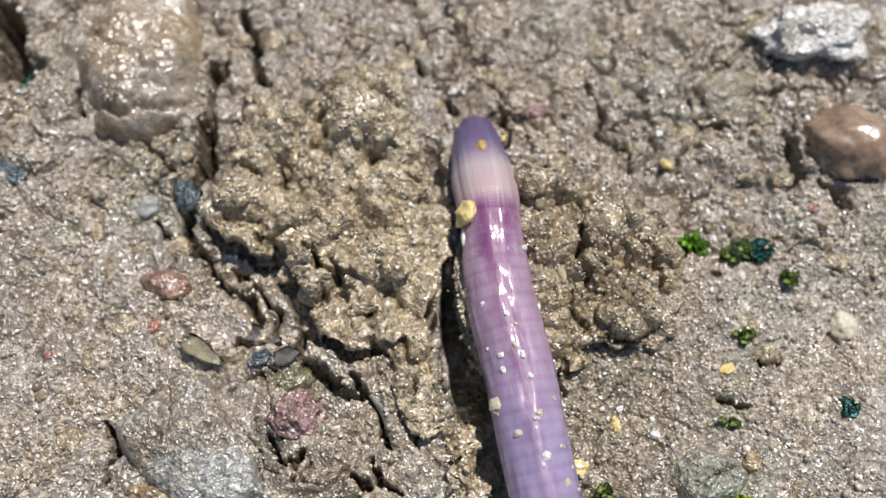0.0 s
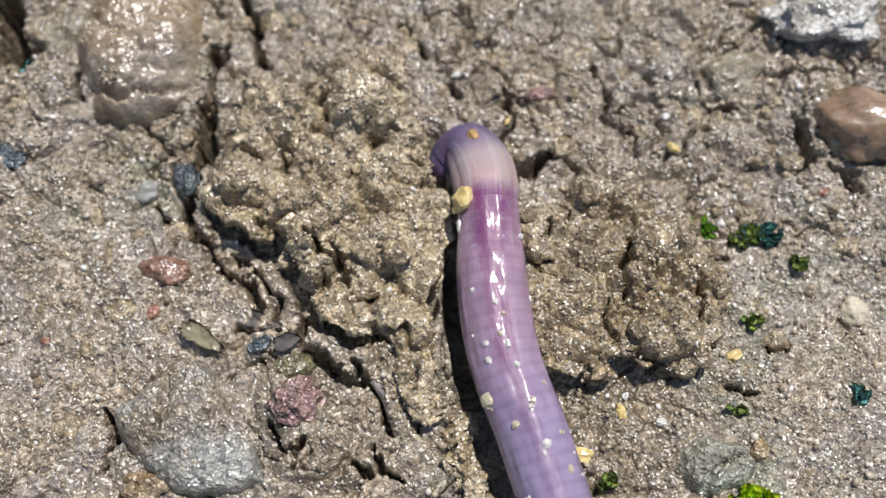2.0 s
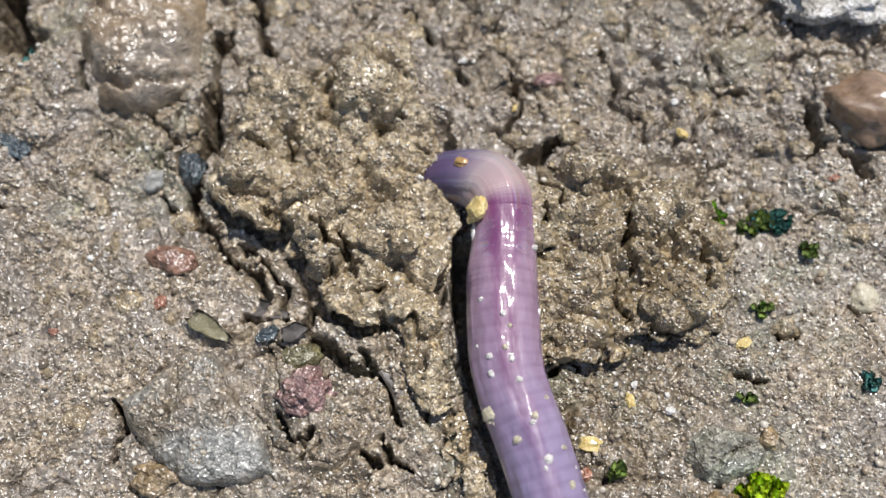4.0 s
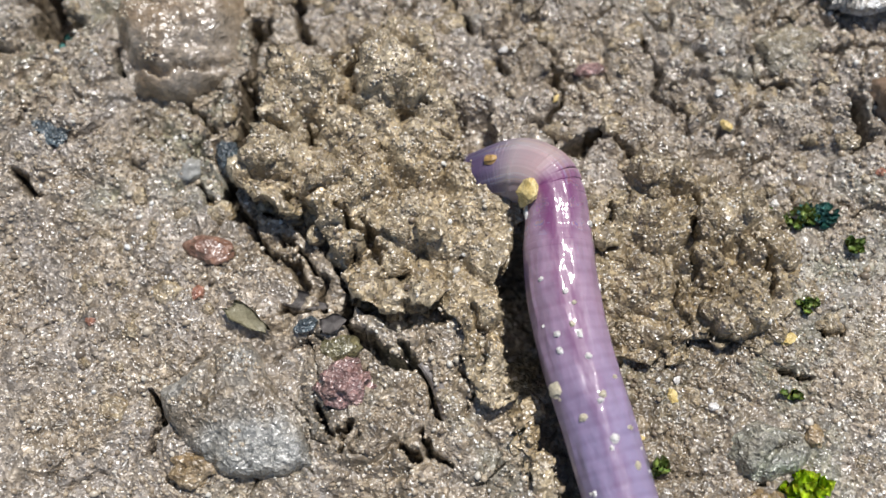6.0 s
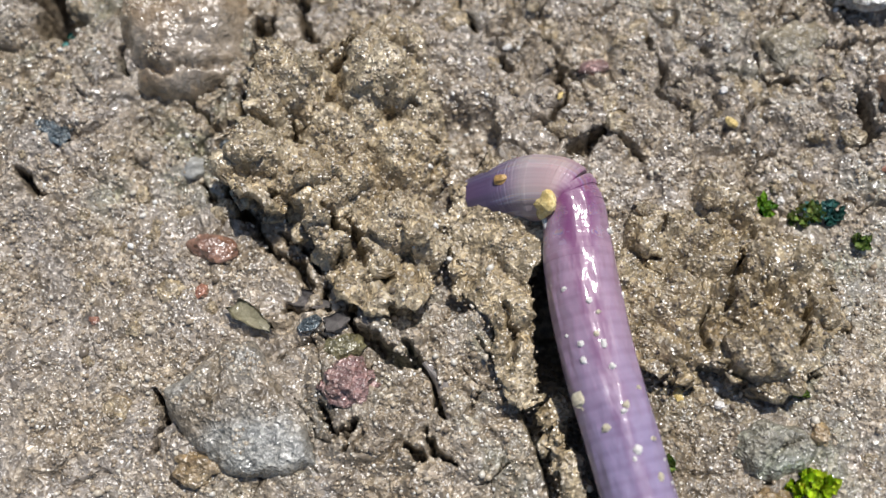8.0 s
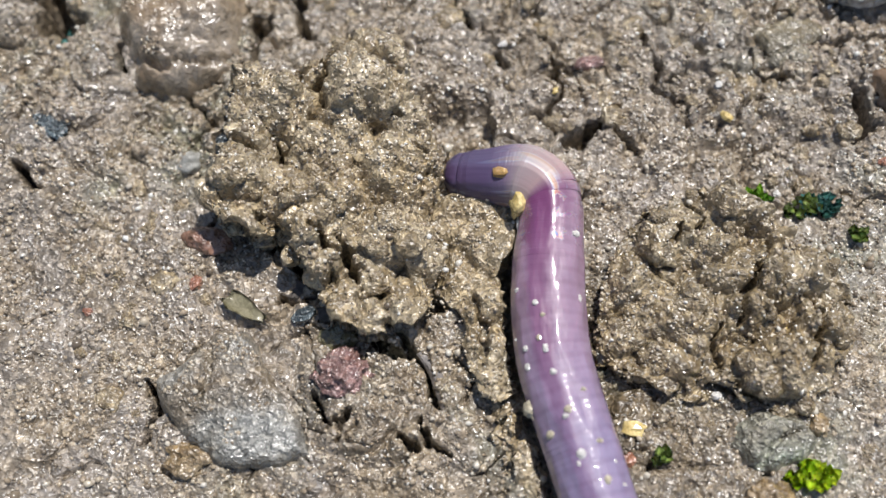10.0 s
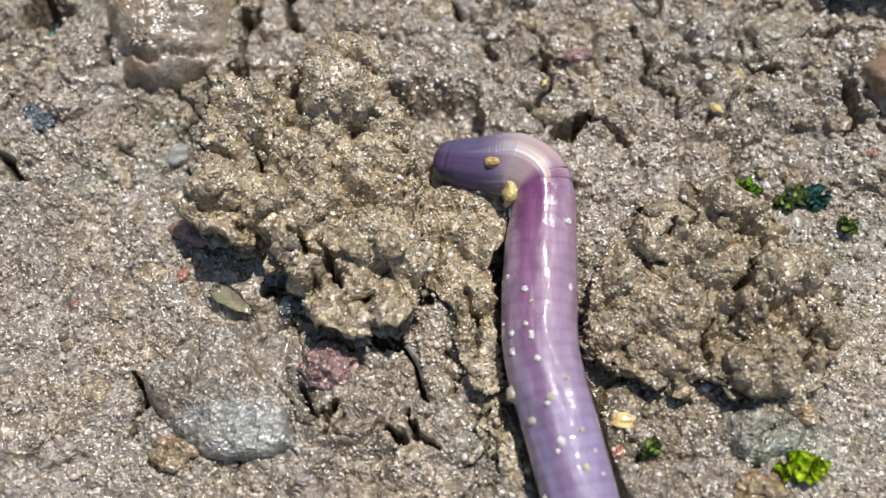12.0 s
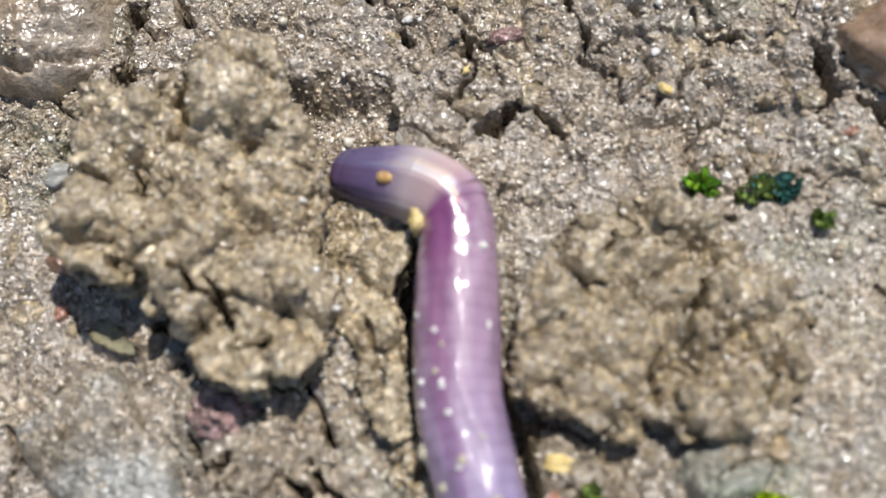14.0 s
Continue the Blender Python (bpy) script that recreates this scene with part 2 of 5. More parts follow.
def line_distance(x, y, pts):
    best = np.full(x.shape, 1e9)
    for (ax, ay), (bx, by) in zip(pts, pts[1:]):
        dx, dy = bx - ax, by - ay
        s = np.clip(((x - ax) * dx + (y - ay) * dy) / (dx * dx + dy * dy + 1e-9), 0, 1)
        best = np.minimum(best, (x - ax - s * dx) ** 2 + (y - ay - s * dy) ** 2)
    return np.sqrt(best)


def inside_distance(x, y, poly):
    """Distance from the outline, positive inside."""
    d = line_distance(x, y, poly + poly[:1])
    odd = np.zeros(x.shape, bool)
    for (ax, ay), (bx, by) in zip(poly, poly[1:] + poly[:1]):
        odd ^= ((ay > y) != (by > y)) & (x < (bx - ax) * (y - ay) / (by - ay + 1e-12) + ax)
    return np.where(odd, d, -d)


def warp(x, y):
    """Ragged edges: places pushed about a little."""
    wx = x + 0.9 * (vnoise(x, y, 1.7, 1) - 0.5) + 0.35 * (vnoise(x, y, 0.5, 2) - 0.5)
    wy = y + 0.9 * (vnoise(x, y, 1.7, 3) - 0.5) + 0.35 * (vnoise(x, y, 0.5, 4) - 0.5)
    return wx, wy


# outlines of the two loose clods, in millimetres
CLOD_A = [(-12.5, 12.3), (-9.2, 12.5), (-6.8, 12.9), (-5.2, 13.7), (-2.5, 14.3), (-0.6, 13.4), (0.6, 10.2), (1.6, 8.0), (2.2, 6.4), (2.2, 4.6), (2.0, 3.2),
          (1.9, 1.8), (1.8, 0.0), (1.8, -2.4), (1.6, -4.2), (0.6, -5.4), (-1.0, -6.2), (-2.8, -6.6), (-4.2, -6.4), (-6.0, -5.6),
          (-7.0, -4.4), (-8.2, -2.6), (-9.2, -1.2), (-10.8, 0.2), (-13.0, 1.2), (-13.7, 3.0), (-13.5, 5.6), (-12.8, 7.6), (-12.8, 9.8)]
CLOD_B = [(6.5, 4.8), (8.5, 5.8), (9.9, 6.2), (11.9, 5.3), (14.8, 4.3), (17.4, 3.6), (19.4, 1.6), (20.3, -1.4), (19.9, -4.6),
          (18.7, -7.2), (16.8, -8.4), (14.6, -7.9), (12.9, -7.5), (11.8, -9.1), (10.4, -8.9), (8.8, -8.5), (6.8, -8.8),
          (4.7, -8.2), (3.7, -5.2), (3.4, -1.4), (4.8, 2.4)]
# a small crumb of soil between the large clod and the worm
CLOD_C = [(4.0, 4.2), (4.1, 2.2), (3.8, 0.6), (2.8, -0.9), (1.9, -2.2), (1.8, -3.6), (1.9, -5.5), (2.2, -7.5), (2.6, -9.5), (2.6, -11.2), (1.4, -12.6), (0.0, -12.2), (-1.6, -10.4), (-2.4, -7.6),
          (-4.6, -5.0), (-6.0, -1.0), (-5.6, 3.0), (-3.0, 5.0), (0.0, 5.4), (2.0, 5.0)]
# a low bank of soil beside the worm's hind body
CLOD_D = [(1.9, -10.9), (2.9, -11.4), (3.5, -12.6), (4.1, -14.4), (5.0, -17.2), (6.2, -21.0), (3.0, -21.0), (1.0, -17.0), (0.6, -13.4)]
PIVOT_D = (2.8, -15.0)
PIVOT_C = (0.5, -8.0)
LUMPS_C = [(0.9, -5.4, 1.5, 0.4), (1.0, -8.6, 1.3, 0.3), (0.4, -10.6, 1.3, 0.3), (-0.8, -7.4, 1.2, 0.3), (0.8, -2.2, 1.6, 0.4), (1.6, 0.6, 1.8, 0.3), (1.2, 2.4, 1.6, 0.35), (-0.6, 3.2, 1.6, 0.35)]
# outlines of the wet mud lump and the grey slab
MUD_LUMP = [(-24.2, 15.6), (-23.4, 18.4), (-22.4, 21.5), (-18.5, 22.4), (-15.6, 20.6), (-14.8, 16.6), (-14.9, 13.6), (-15.8, 10.8), (-18.4, 8.9), (-22.0, 9.4), (-22.6, 11.6), (-23.6, 13.2)]
SLAB = [(-18.7, -10.7), (-16.6, -9.0), (-15.3, -7.4), (-13.2, -7.5), (-11.7, -9.7), (-9.8, -12.8), (-9.0, -15.2), (-11.0, -16.2), (-14.3, -16.0), (-16.4, -14.5), (-18.4, -12.1)]
# rounded lumps on the clods: place, radius, height
LUMPS_A = [(-11.6, 4.2, 2.0, 0.9), (-9.6, 9.6, 2.4, 0.8), (-3.0, 10.6, 3.2, 1.2), (-5.6, 6.2, 2.6, 0.7), (-1.2, 4.2, 2.6, 0.7), (0.4, -0.8, 2.0, 0.8),
           (-4.3, -5.4, 2.0, 0.8), (-0.6, -5.4, 1.8, 0.7), (-7.8, 1.6, 2.4, 0.6), (-10.6, 1.2, 1.6, 0.6), (-2.8, -1.4, 2.4, 0.5), (-7.4, 10.6, 1.6, 0.6), (-11.0, 7.6, 1.5, 0.6), (-5.2, 3.2, 1.5, 0.6), (-1.0, 8.2, 1.6, 0.5), (-5.8, -2.2, 1.4, 0.6), (1.6, 5.2, 1.5, 0.5)]
LUMPS_B = [(10.6, 4.8, 2.0, 0.8), (15.0, 2.0, 2.6, 0.9), (10.0, -3.6, 2.0, 0.6), (15.6, -4.6, 2.2, 1.0), (17.8, -1.6, 2.0, 0.8), (11.0, 0.6, 1.8, 0.6), (13.4, -1.8, 1.4, 0.6), (13.2, 4.6, 1.4, 0.5), (17.2, 1.6, 1.5, 0.5), (6.4, -3.0, 1.8, 0.5), (7.0, 1.0, 1.8, 0.5)]
PIVOT_A, PIVOT_B = (-4.0, 2.0), (16.0, -3.0)
TROUGH = [(2.9, 3.4), (4.2, 3.6), (4.3, 0.5), (4.5, -4.5), (5.3, -9.5), (6.6, -14.0), (8.8, -22.0), (11.0, -40.0)]

# cracks: half width, depth, course, in millimetres
def crack(into, half, depth, *xy):
    into.append((half, depth, list(zip(xy[::2], xy[1::2]))))


CRACKS = []
crack(CRACKS, 0.29, 1.8, -12.1, 19.2, -11.9, 17.8, -11.2, 16.4, -11.3, 15.4, -10.8, 14.1, -10.2, 13.3)
crack(CRACKS, 0.24, 1.7, -14.4, 14.8, -13.6, 14.0, -14.1, 13.0, -14.0, 11.4, -14.4, 10.3)
crack(CRACKS, 0.6, 3.0, -14.5, 10.1, -14.3, 8.8, -14.2, 7.9)
crack(CRACKS, 0.38, 2.2, -14.2, 7.9, -14.6, 7.3, -14.8, 6.0, -15.0, 4.1, -15.1, 3.4, -15.3, 2.1, -14.7, 1.2)
crack(CRACKS, 0.15, 1.4, -13.3, 15.0, -13.1, 14.3, -13.6, 14.0)
crack(CRACKS, 0.11, 1.3, -18.6, 9.1, -17.7, 8.1, -17.2, 7.3, -16.4, 6.9, -14.9, 7.5)
crack(CRACKS, 0.13, 1.3, -15.0, 15.7, -16.7, 16.4, -16.4, 17.3)
crack(CRACKS, 0.11, 1.3, -16.3, 5.4, -15.7, 4.3, -15.1, 3.5)
crack(CRACKS, 0.16, 1.4, -0.3, 15.5, 0.7, 14.2)
crack(CRACKS, 0.13, 1.3, 1.9, 14.1, 2.9, 13.9)
crack(CRACKS, 0.2, 1.5, 2.8, 11.9, 3.3, 11.3)
crack(CRACKS, 0.2, 1.5, -14.7, 1.9, -13.5, 0.3, -13.0, -0.9, -12.0, -1.7, -10.9, -2.4, -10.4, -3.3, -9.9, -4.1)
crack(CRACKS, 0.13, 1.3, -12.1, -0.6, -10.7, -1.0, -9.7, -2.5, -8.7, -3.6, -8.8, -5.0, -8.5, -5.6)
crack(CRACKS, 0.29, 1.8, -7.1, -5.0, -7.5, -6.0, -6.8, -7.3, -5.6, -7.6, -4.7, -8.4, -3.8, -9.1, -2.7, -9.3)
crack(CRACKS, 0.11, 1.3, -8.5, -5.6, -9.8, -5.5, -11.3, -5.4)
crack(CRACKS, 0.31, 1.9, 6.9, 5.3, 8.1, 5.7, 8.9, 6.6, 10.1, 7.6)
crack(CRACKS, 0.13, 1.3, 10.1, 6.4, 11.0, 5.4, 11.6, 4.7)
crack(CRACKS, 0.24, 1.7, 20.4, -0.7, 20.5, -0.8)
crack(CRACKS, 0.11, 1.3, 25.2, 2.0, 25.6, 1.4)
crack(CRACKS, 0.27, 1.8, 28.2, 5.7, 29.5, 4.9, 30.1, 4.1)
crack(CRACKS, 0.11, 1.3, 27.8, -4.7, 28.2, -5.2)
crack(CRACKS, 0.25, 1.7, -29.3, 3.6, -28.6, 3.0, -28.0, 2.0)
crack(CRACKS, 0.18, 1.5, -19.2, -10.8, -18.5, -12.7, -19.1, -14.1)
crack(CRACKS, 0.14, 1.3, -8.8, -11.7, -7.7, -13.4, -6.7, -12.7, -7.3, -14.4)
crack(CRACKS, 0.23, 1.6, -3.7, -8.0, -2.2, -9.9, -1.4, -12.4)
crack(CRACKS, 0.95, 4.0, -30.2, 19.4, -29.2, 17.0, -28.4, 15.4, -27.6, 14.0)
crack(CRACKS, 0.14, 1.3, -17.4, 3.4, -16.7, 2.2, -16.2, 0.4)
crack(CRACKS, 0.23, 1.6, -1.1, 16.7, -0.6, 15.4, 0.6, 14.3)
crack(CRACKS, 0.26, 1.7, 2.6, 12.0, 3.2, 11.5)
crack(CRACKS, 0.21, 1.6, -23.5, 12.5, -22.9, 10.9)
crack(CRACKS, 0.25, 1.7, 16.0, 12.8, 16.6, 12.1)
crack(CRACKS, 0.46, 2.4, 26.5, 9.1, 26.6, 6.0)
crack(CRACKS, 0.25, 1.7, -3.6, -14.4, -2.5, -15.0)
crack(CRACKS, 0.12, 1.3, -2.2, -13.1, -1.7, -14.8, -0.5, -15.4)
crack(CRACKS, 0.32, 1.9, 23.1, -6.9, 23.6, -7.0)
crack(CRACKS, 0.12, 1.3, 19.6, -9.2, 21.7, -9.6)
crack(CRACKS, 0.14, 1.3, 8.1, -9.2, 8.9, -7.8, 9.7, -9.0)
crack(CRACKS, 0.14, 1.3, 6.0, 11.9, 6.7, 9.3, 5.9, 7.3)
crack(CRACKS, 0.12, 1.3, 11.9, 13.2, 13.4, 11.0, 12.9, 9.3, 15.1, 8.1)
crack(CRACKS, 0.12, 1.3, 19.6, 11.9, 20.2, 10.2, 22.1, 9.8)
crack(CRACKS, 0.21, 1.6, 17.9, -16.1, 18.3, -14.5, 20.4, -13.9)
CRACKS_A = []
crack(CRACKS_A, 0.2, 1.5, -12.7, 7.2, -11.5, 6.7, -10.5, 5.9)
crack(CRACKS_A, 0.11, 1.3, -9.2, 7.0, -8.6, 5.6, -8.3, 4.1)
crack(CRACKS_A, 0.11, 1.3, -10.0, 12.5, -10.9, 11.6, -11.7, 11.0, -12.4, 10.4)
crack(CRACKS_A, 0.11, 1.3, -10.0, 12.4, -8.8, 12.3, -7.5, 13.3, -6.5, 12.7, -5.9, 12.4, -4.9, 12.9)
crack(CRACKS_A, 0.18, 1.5, -4.9, 12.7, -5.4, 12.1, -6.0, 11.6)
crack(CRACKS_A, 0.11, 1.3, -5.3, 12.3, -6.6, 11.5, -8.2, 10.9)
crack(CRACKS_A, 0.18, 1.5, -5.8, 11.1, -6.4, 9.6, -6.7, 8.1, -6.9, 7.5)
crack(CRACKS_A, 0.11, 1.3, -0.4, 5.6, 0.8, 5.5)
crack(CRACKS_A, 0.11, 1.3, -4.8, 5.2, -3.8, 4.4)
crack(CRACKS_A, 0.15, 1.4, -1.3, 7.6, -1.0, 7.4)
crack(CRACKS_A, 0.27, 1.8, -10.0, 1.4, -9.2, 0.8, -8.5, -0.1)
crack(CRACKS_A, 0.2, 1.5, -7.0, 0.5, -6.1, -0.6, -5.3, -1.1, -4.8, -2.0, -4.3, -2.7)
crack(CRACKS_A, 0.11, 1.3, -8.6, -3.8, -7.7, -4.7, -7.0, -5.2)
crack(CRACKS_A, 0.11, 1.3, -7.0, -5.6, -6.3, -4.4, -5.8, -2.5)
crack(CRACKS_A, 0.11, 1.3, -5.2, -0.1, -4.4, -2.7)
CRACKS_B = []
crack(CRACKS_B, 0.18, 1.5, 13.4, 2.5, 13.1, 0.7, 12.6, -1.2, 12.9, -2.7)
crack(CRACKS_B, 0.11, 1.3, 11.8, -3.3, 12.2, -4.6, 12.6, -6.1)
crack(CRACKS_B, 0.13, 1.3, 7.5, 4.8, 7.8, 3.9, 9.1, 3.0, 9.0, 1.9)
crack(CRACKS_B, 0.15, 1.4, 7.8, 1.9, 7.6, -0.1, 8.0, -0.9)
crack(CRACKS_B, 0.25, 1.7, 10.5, -6.9, 11.0, -7.8, 11.4, -8.8)
crack(CRACKS_B, 0.25, 1.7, 13.8, -6.6, 15.1, -6.9, 16.0, -8.1, 18.3, -7.7)
crack(CRACKS_B, 0.12, 1.3, 16.6, 0.1, 17.7, -1.5, 17.7, -4.1)


def carve(z, x, y, cracks, deep=1.9):
    """Cracks cut into a surface: wandering courses, uneven width, steep sides."""
    wx = x + 0.5 * (vnoise(x, y, 1.1, 31) - 0.5) + 0.4 * (vnoise(x, y, 0.5, 32) - 0.5) + 0.15 * (vnoise(x, y, 0.25, 35) - 0.5)
    wy = y + 0.5 * (vnoise(x, y, 1.1, 33) - 0.5) + 0.4 * (vnoise(x, y, 0.5, 34) - 0.5) + 0.15 * (vnoise(x, y, 0.25, 36) - 0.5)
    for half, depth, pts in cracks:
        d = line_distance(wx, wy, pts)
        wide = half * (0.7 + 0.9 * vnoise(x, y, 1.3, 9))
        cut = np.exp(-np.minimum(d / wide, 9.0) ** 6)
        z = z - deep * depth * cut - 0.12 * np.exp(-np.minimum(d / (wide + 0.25), 9.0) ** 2)
    return z


def crevices(x, y, size, shift=0, wide=0.13):
    """Gaps between packed lumps, 1 in the gap; only some of them gape."""
    u, v = x / size + 70.1 + shift * 5.3, y / size + 70.7 + shift * 8.9
    u, v = u + 0.35 * (vnoise(x, y, size * 0.5, 21) - 0.5), v + 0.35 * (vnoise(x, y, size * 0.5, 22) - 0.5)
    i0, j0 = np.floor(u).astype(int), np.floor(v).astype(int)
    f1, f2 = np.full(u.shape, 9.0), np.full(u.shape, 9.0)
    for di in (-1, 0, 1):
        for dj in (-1, 0, 1):
            a, b = (i0 + di) % 256, (j0 + dj) % 256
            d = np.hypot(u - i0 - di - JIT_X[a, b], v - j0 - dj - JIT_Y[a, b])
            f2 = np.minimum(f2, np.maximum(f1, d))
            f1 = np.minimum(f1, d)
    gape = smooth(0.50, 0.72, vnoise(x, y, size * 0.9, 23 + shift))
    return np.exp(-((f2 - f1) * size / wide) ** 2) * gape


def pillows(x, y, size, shift, round_off):
    """Blocks of soil side by side, 0 in the seams, rounded over, each of its own height up to 1."""
    u, v = x / size + 90.3 + shift * 6.1, y / size + 90.9 + shift * 9.7
    i0, j0 = np.floor(u).astype(int), np.floor(v).astype(int)
    f1, f2, tall = np.full(u.shape, 9.0), np.full(u.shape, 9.0), np.zeros(u.shape)
    for di in (-1, 0, 1):
        for dj in (-1, 0, 1):
            a, b = (i0 + di) % 256, (j0 + dj) % 256
            d = np.hypot(u - i0 - di - JIT_X[a, b], v - j0 - dj - JIT_Y[a, b])
            f2 = np.minimum(f2, np.maximum(f1, d))
            tall = np.where(d < f1, CELL[a, b], tall)
            f1 = np.minimum(f1, d)
    gap = (f2 - f1) * size
    return (1 - np.exp(-(gap / round_off) ** 1.3)) * (0.62 + 0.38 * tall)


def knead(x, y):
    """Places pushed about, so that lumps lose their round outlines."""
    u = x + 1.5 * (vnoise(x, y, 2.7, 51) - 0.5) + 0.7 * (vnoise(x, y, 1.0, 52) - 0.5)
    v = y + 1.5 * (vnoise(x, y, 2.7, 53) - 0.5) + 0.7 * (vnoise(x, y, 1.0, 54) - 0.5)
    return u, v


def crumbs(x, y, rough):
    """Relief of the soil: kneaded lumps, crumbs, thin gaps and sand."""
    u, v = knead(x, y)
    z = rough * (0.62 * pillows(u, v, 4.2, 1, 1.0) + 0.30 * pillows(u, v, 1.8, 2, 0.5) + 0.10 * domes(u, v, 0.9, 14))
    z += rough * (0.45 * (vnoise(x, y, 2.6, 55) - 0.5) + 0.16 * (vnoise(x, y, 0.9, 56) - 0.5))
    z += (0.05 + 0.04 * rough) * domes(x, y, 0.60, 3) + 0.06 * domes(x, y, 0.36, 4)
    z -= rough * 0.7 * crevices(u, v, 2.9, 1, 0.13)
    return z + 0.06 * (vnoise(x, y, 0.3, 5) - 0.5)


def ground_height(x, y):
    calm = smooth(11, 18, x) * smooth(2, -4, y) + 0.55 * smooth(-13, -19, x) * smooth(4, -2, y)
    rough = 1.0 - 0.65 * np.clip(calm, 0, 1)
    rough = rough + 0.35 * smooth(2.0, 7.0, y) + 0.30 * smooth(11, 5, np.abs(x + 2)) * smooth(-5, -8, y)
    z = 1.5 * (vnoise(x, y, 8.0, 6) - 0.5) + crumbs(x, y, rough) - 0.75
    z = carve(z, x, y, CRACKS, 1.7)
    wx, wy = warp(x, y)
    lumpy = 0.5 * domes(x, y, 1.6, 7) + 0.15 * domes(x, y, 0.4, 8)
    for poly, gap, depth in ((CLOD_A, 0.08, 2.2), (CLOD_B, 0.0, 0.6), (SLAB, -1.1, 0.9), (MUD_LUMP, -0.7, 0.9)):
        inside = smooth(-gap - 0.25, -gap + 0.15, inside_distance(wx, wy, poly))
        if poly is CLOD_A:
            inside = inside * smooth(9.5, 7.0, wy)
        z = z * (1 - inside) + np.minimum(z, lumpy - depth) * inside
    # the furrow in which the worm lies
    lane = line_distance(x + 0.35 * (wx - x), y + 0.35 * (wy - y), TROUGH)
    bed = -5.5 + 2.6 * smooth(-7.0, -11.0, y) + 6.3 * smooth(-2.0, 0.2, y) + 0.3 * domes(x, y, 0.6, 3) + 0.4 * domes(x, y, 1.6, 2)
    half = 2.45 - 0.1 * smooth(-7.0, -11.0, y)
    sunk = smooth(half + 0.2, half - 0.2, lane)
    return z * (1 - sunk) + np.minimum(z, bed) * sunk


def clod_top(x, y, poly, height, cracks, lumps, rough, thin=(0.0, 0.0, 1.0)):
    """The upper side of a clod: swollen blocks with seams between them, lumps, cracks and a rounded rim."""
    wx, wy = warp(x, y)
    d = inside_distance(wx, wy, poly)
    edge = np.sqrt(np.clip(1 - (1 - np.clip((d + 0.05) / 0.5, 0, 1)) ** 2, 0, 1))
    u, v = knead(x, y)
    z = height * (0.6 + 0.4 * smooth(0, 4.5, d)) + crumbs(x, y, rough) - 0.9 * rough
    z = z + rough * (1.45 * pillows(u, v, 5.0, 5, 1.2) - 0.95)
    for lx, ly, r, h in lumps:
        z = z + 1.8 * h * np.sqrt(np.clip(1 - ((wx - lx) ** 2 + (wy - ly) ** 2) / r ** 2, 0, 1))
    z = carve(z, x, y, cracks) - thin[0] * smooth(thin[1], thin[2], wx) * smooth(5.5, 3.5, wy)
    return -1.0 + (z + 1.0) * edge, d


# ================= the ground =================
def build_ground():
    step = 0.095
    xs, ys = np.arange(-35.0, 35.0, step), np.arange(-21.5, 24.0, step)
    X, Y = np.meshgrid(xs, ys, indexing="ij")
    Z = ground_height(X, Y)
    nx, ny = X.shape
    verts = np.stack([X, Y, Z], -1).reshape(-1, 3) * MM
    ids = np.arange(nx * ny).reshape(nx, ny)
    quads = np.stack([ids[:-1, :-1], ids[1:, :-1], ids[1:, 1:], ids[:-1, 1:]], -1).reshape(-1, 4)
    # the sheet goes on to the horizon in widening rings
    ring = np.concatenate([ids[:-1, 0], ids[-1, :-1], ids[:0:-1, -1], ids[0, :0:-1]])
    edge, last = verts[ring].copy(), ring
    allv, allq, count = [verts], [quads], len(verts)
    for reach in (0.002, 0.008, 0.03, 0.1, 0.5, 3.0, 15.0, 80.0):
        grow = edge * (1 + reach / 0.03)
        grow[:, 2] = edge[:, 2] * (0.5 if reach < 0.005 else 0.0)
        now = np.arange(count, count + len(ring))
        allq.append(np.stack([last, now, np.roll(now, -1), np.roll(last, -1)], -1))
        allv.append(grow)
        last, count = now, count + len(ring)
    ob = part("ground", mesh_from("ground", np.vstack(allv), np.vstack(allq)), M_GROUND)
    return tagged(ob, "wet grey-brown sandy soil, cracked and crumbly, with sparkling grains", "soil", kind="structure")


PHI = (1 + 5 ** 0.5) / 2
ICO_V = np.array([(-1, PHI, 0), (1, PHI, 0), (-1, -PHI, 0), (1, -PHI, 0), (0, -1, PHI), (0, 1, PHI), (0, -1, -PHI), (0, 1, -PHI),
                  (PHI, 0, -1), (PHI, 0, 1), (-PHI, 0, -1), (-PHI, 0, 1)]) / (1 + PHI ** 2) ** 0.5
ICO_F = np.array([(0, 11, 5), (0, 5, 1), (0, 1, 7), (0, 7, 10), (0, 10, 11), (1, 5, 9), (5, 11, 4), (11, 10, 2), (10, 7, 6), (7, 1, 8),
                  (3, 9, 4), (3, 4, 2), (3, 2, 6), (3, 6, 8), (3, 8, 9), (4, 9, 5), (2, 4, 11), (6, 2, 10), (8, 6, 7), (9, 8, 1)])


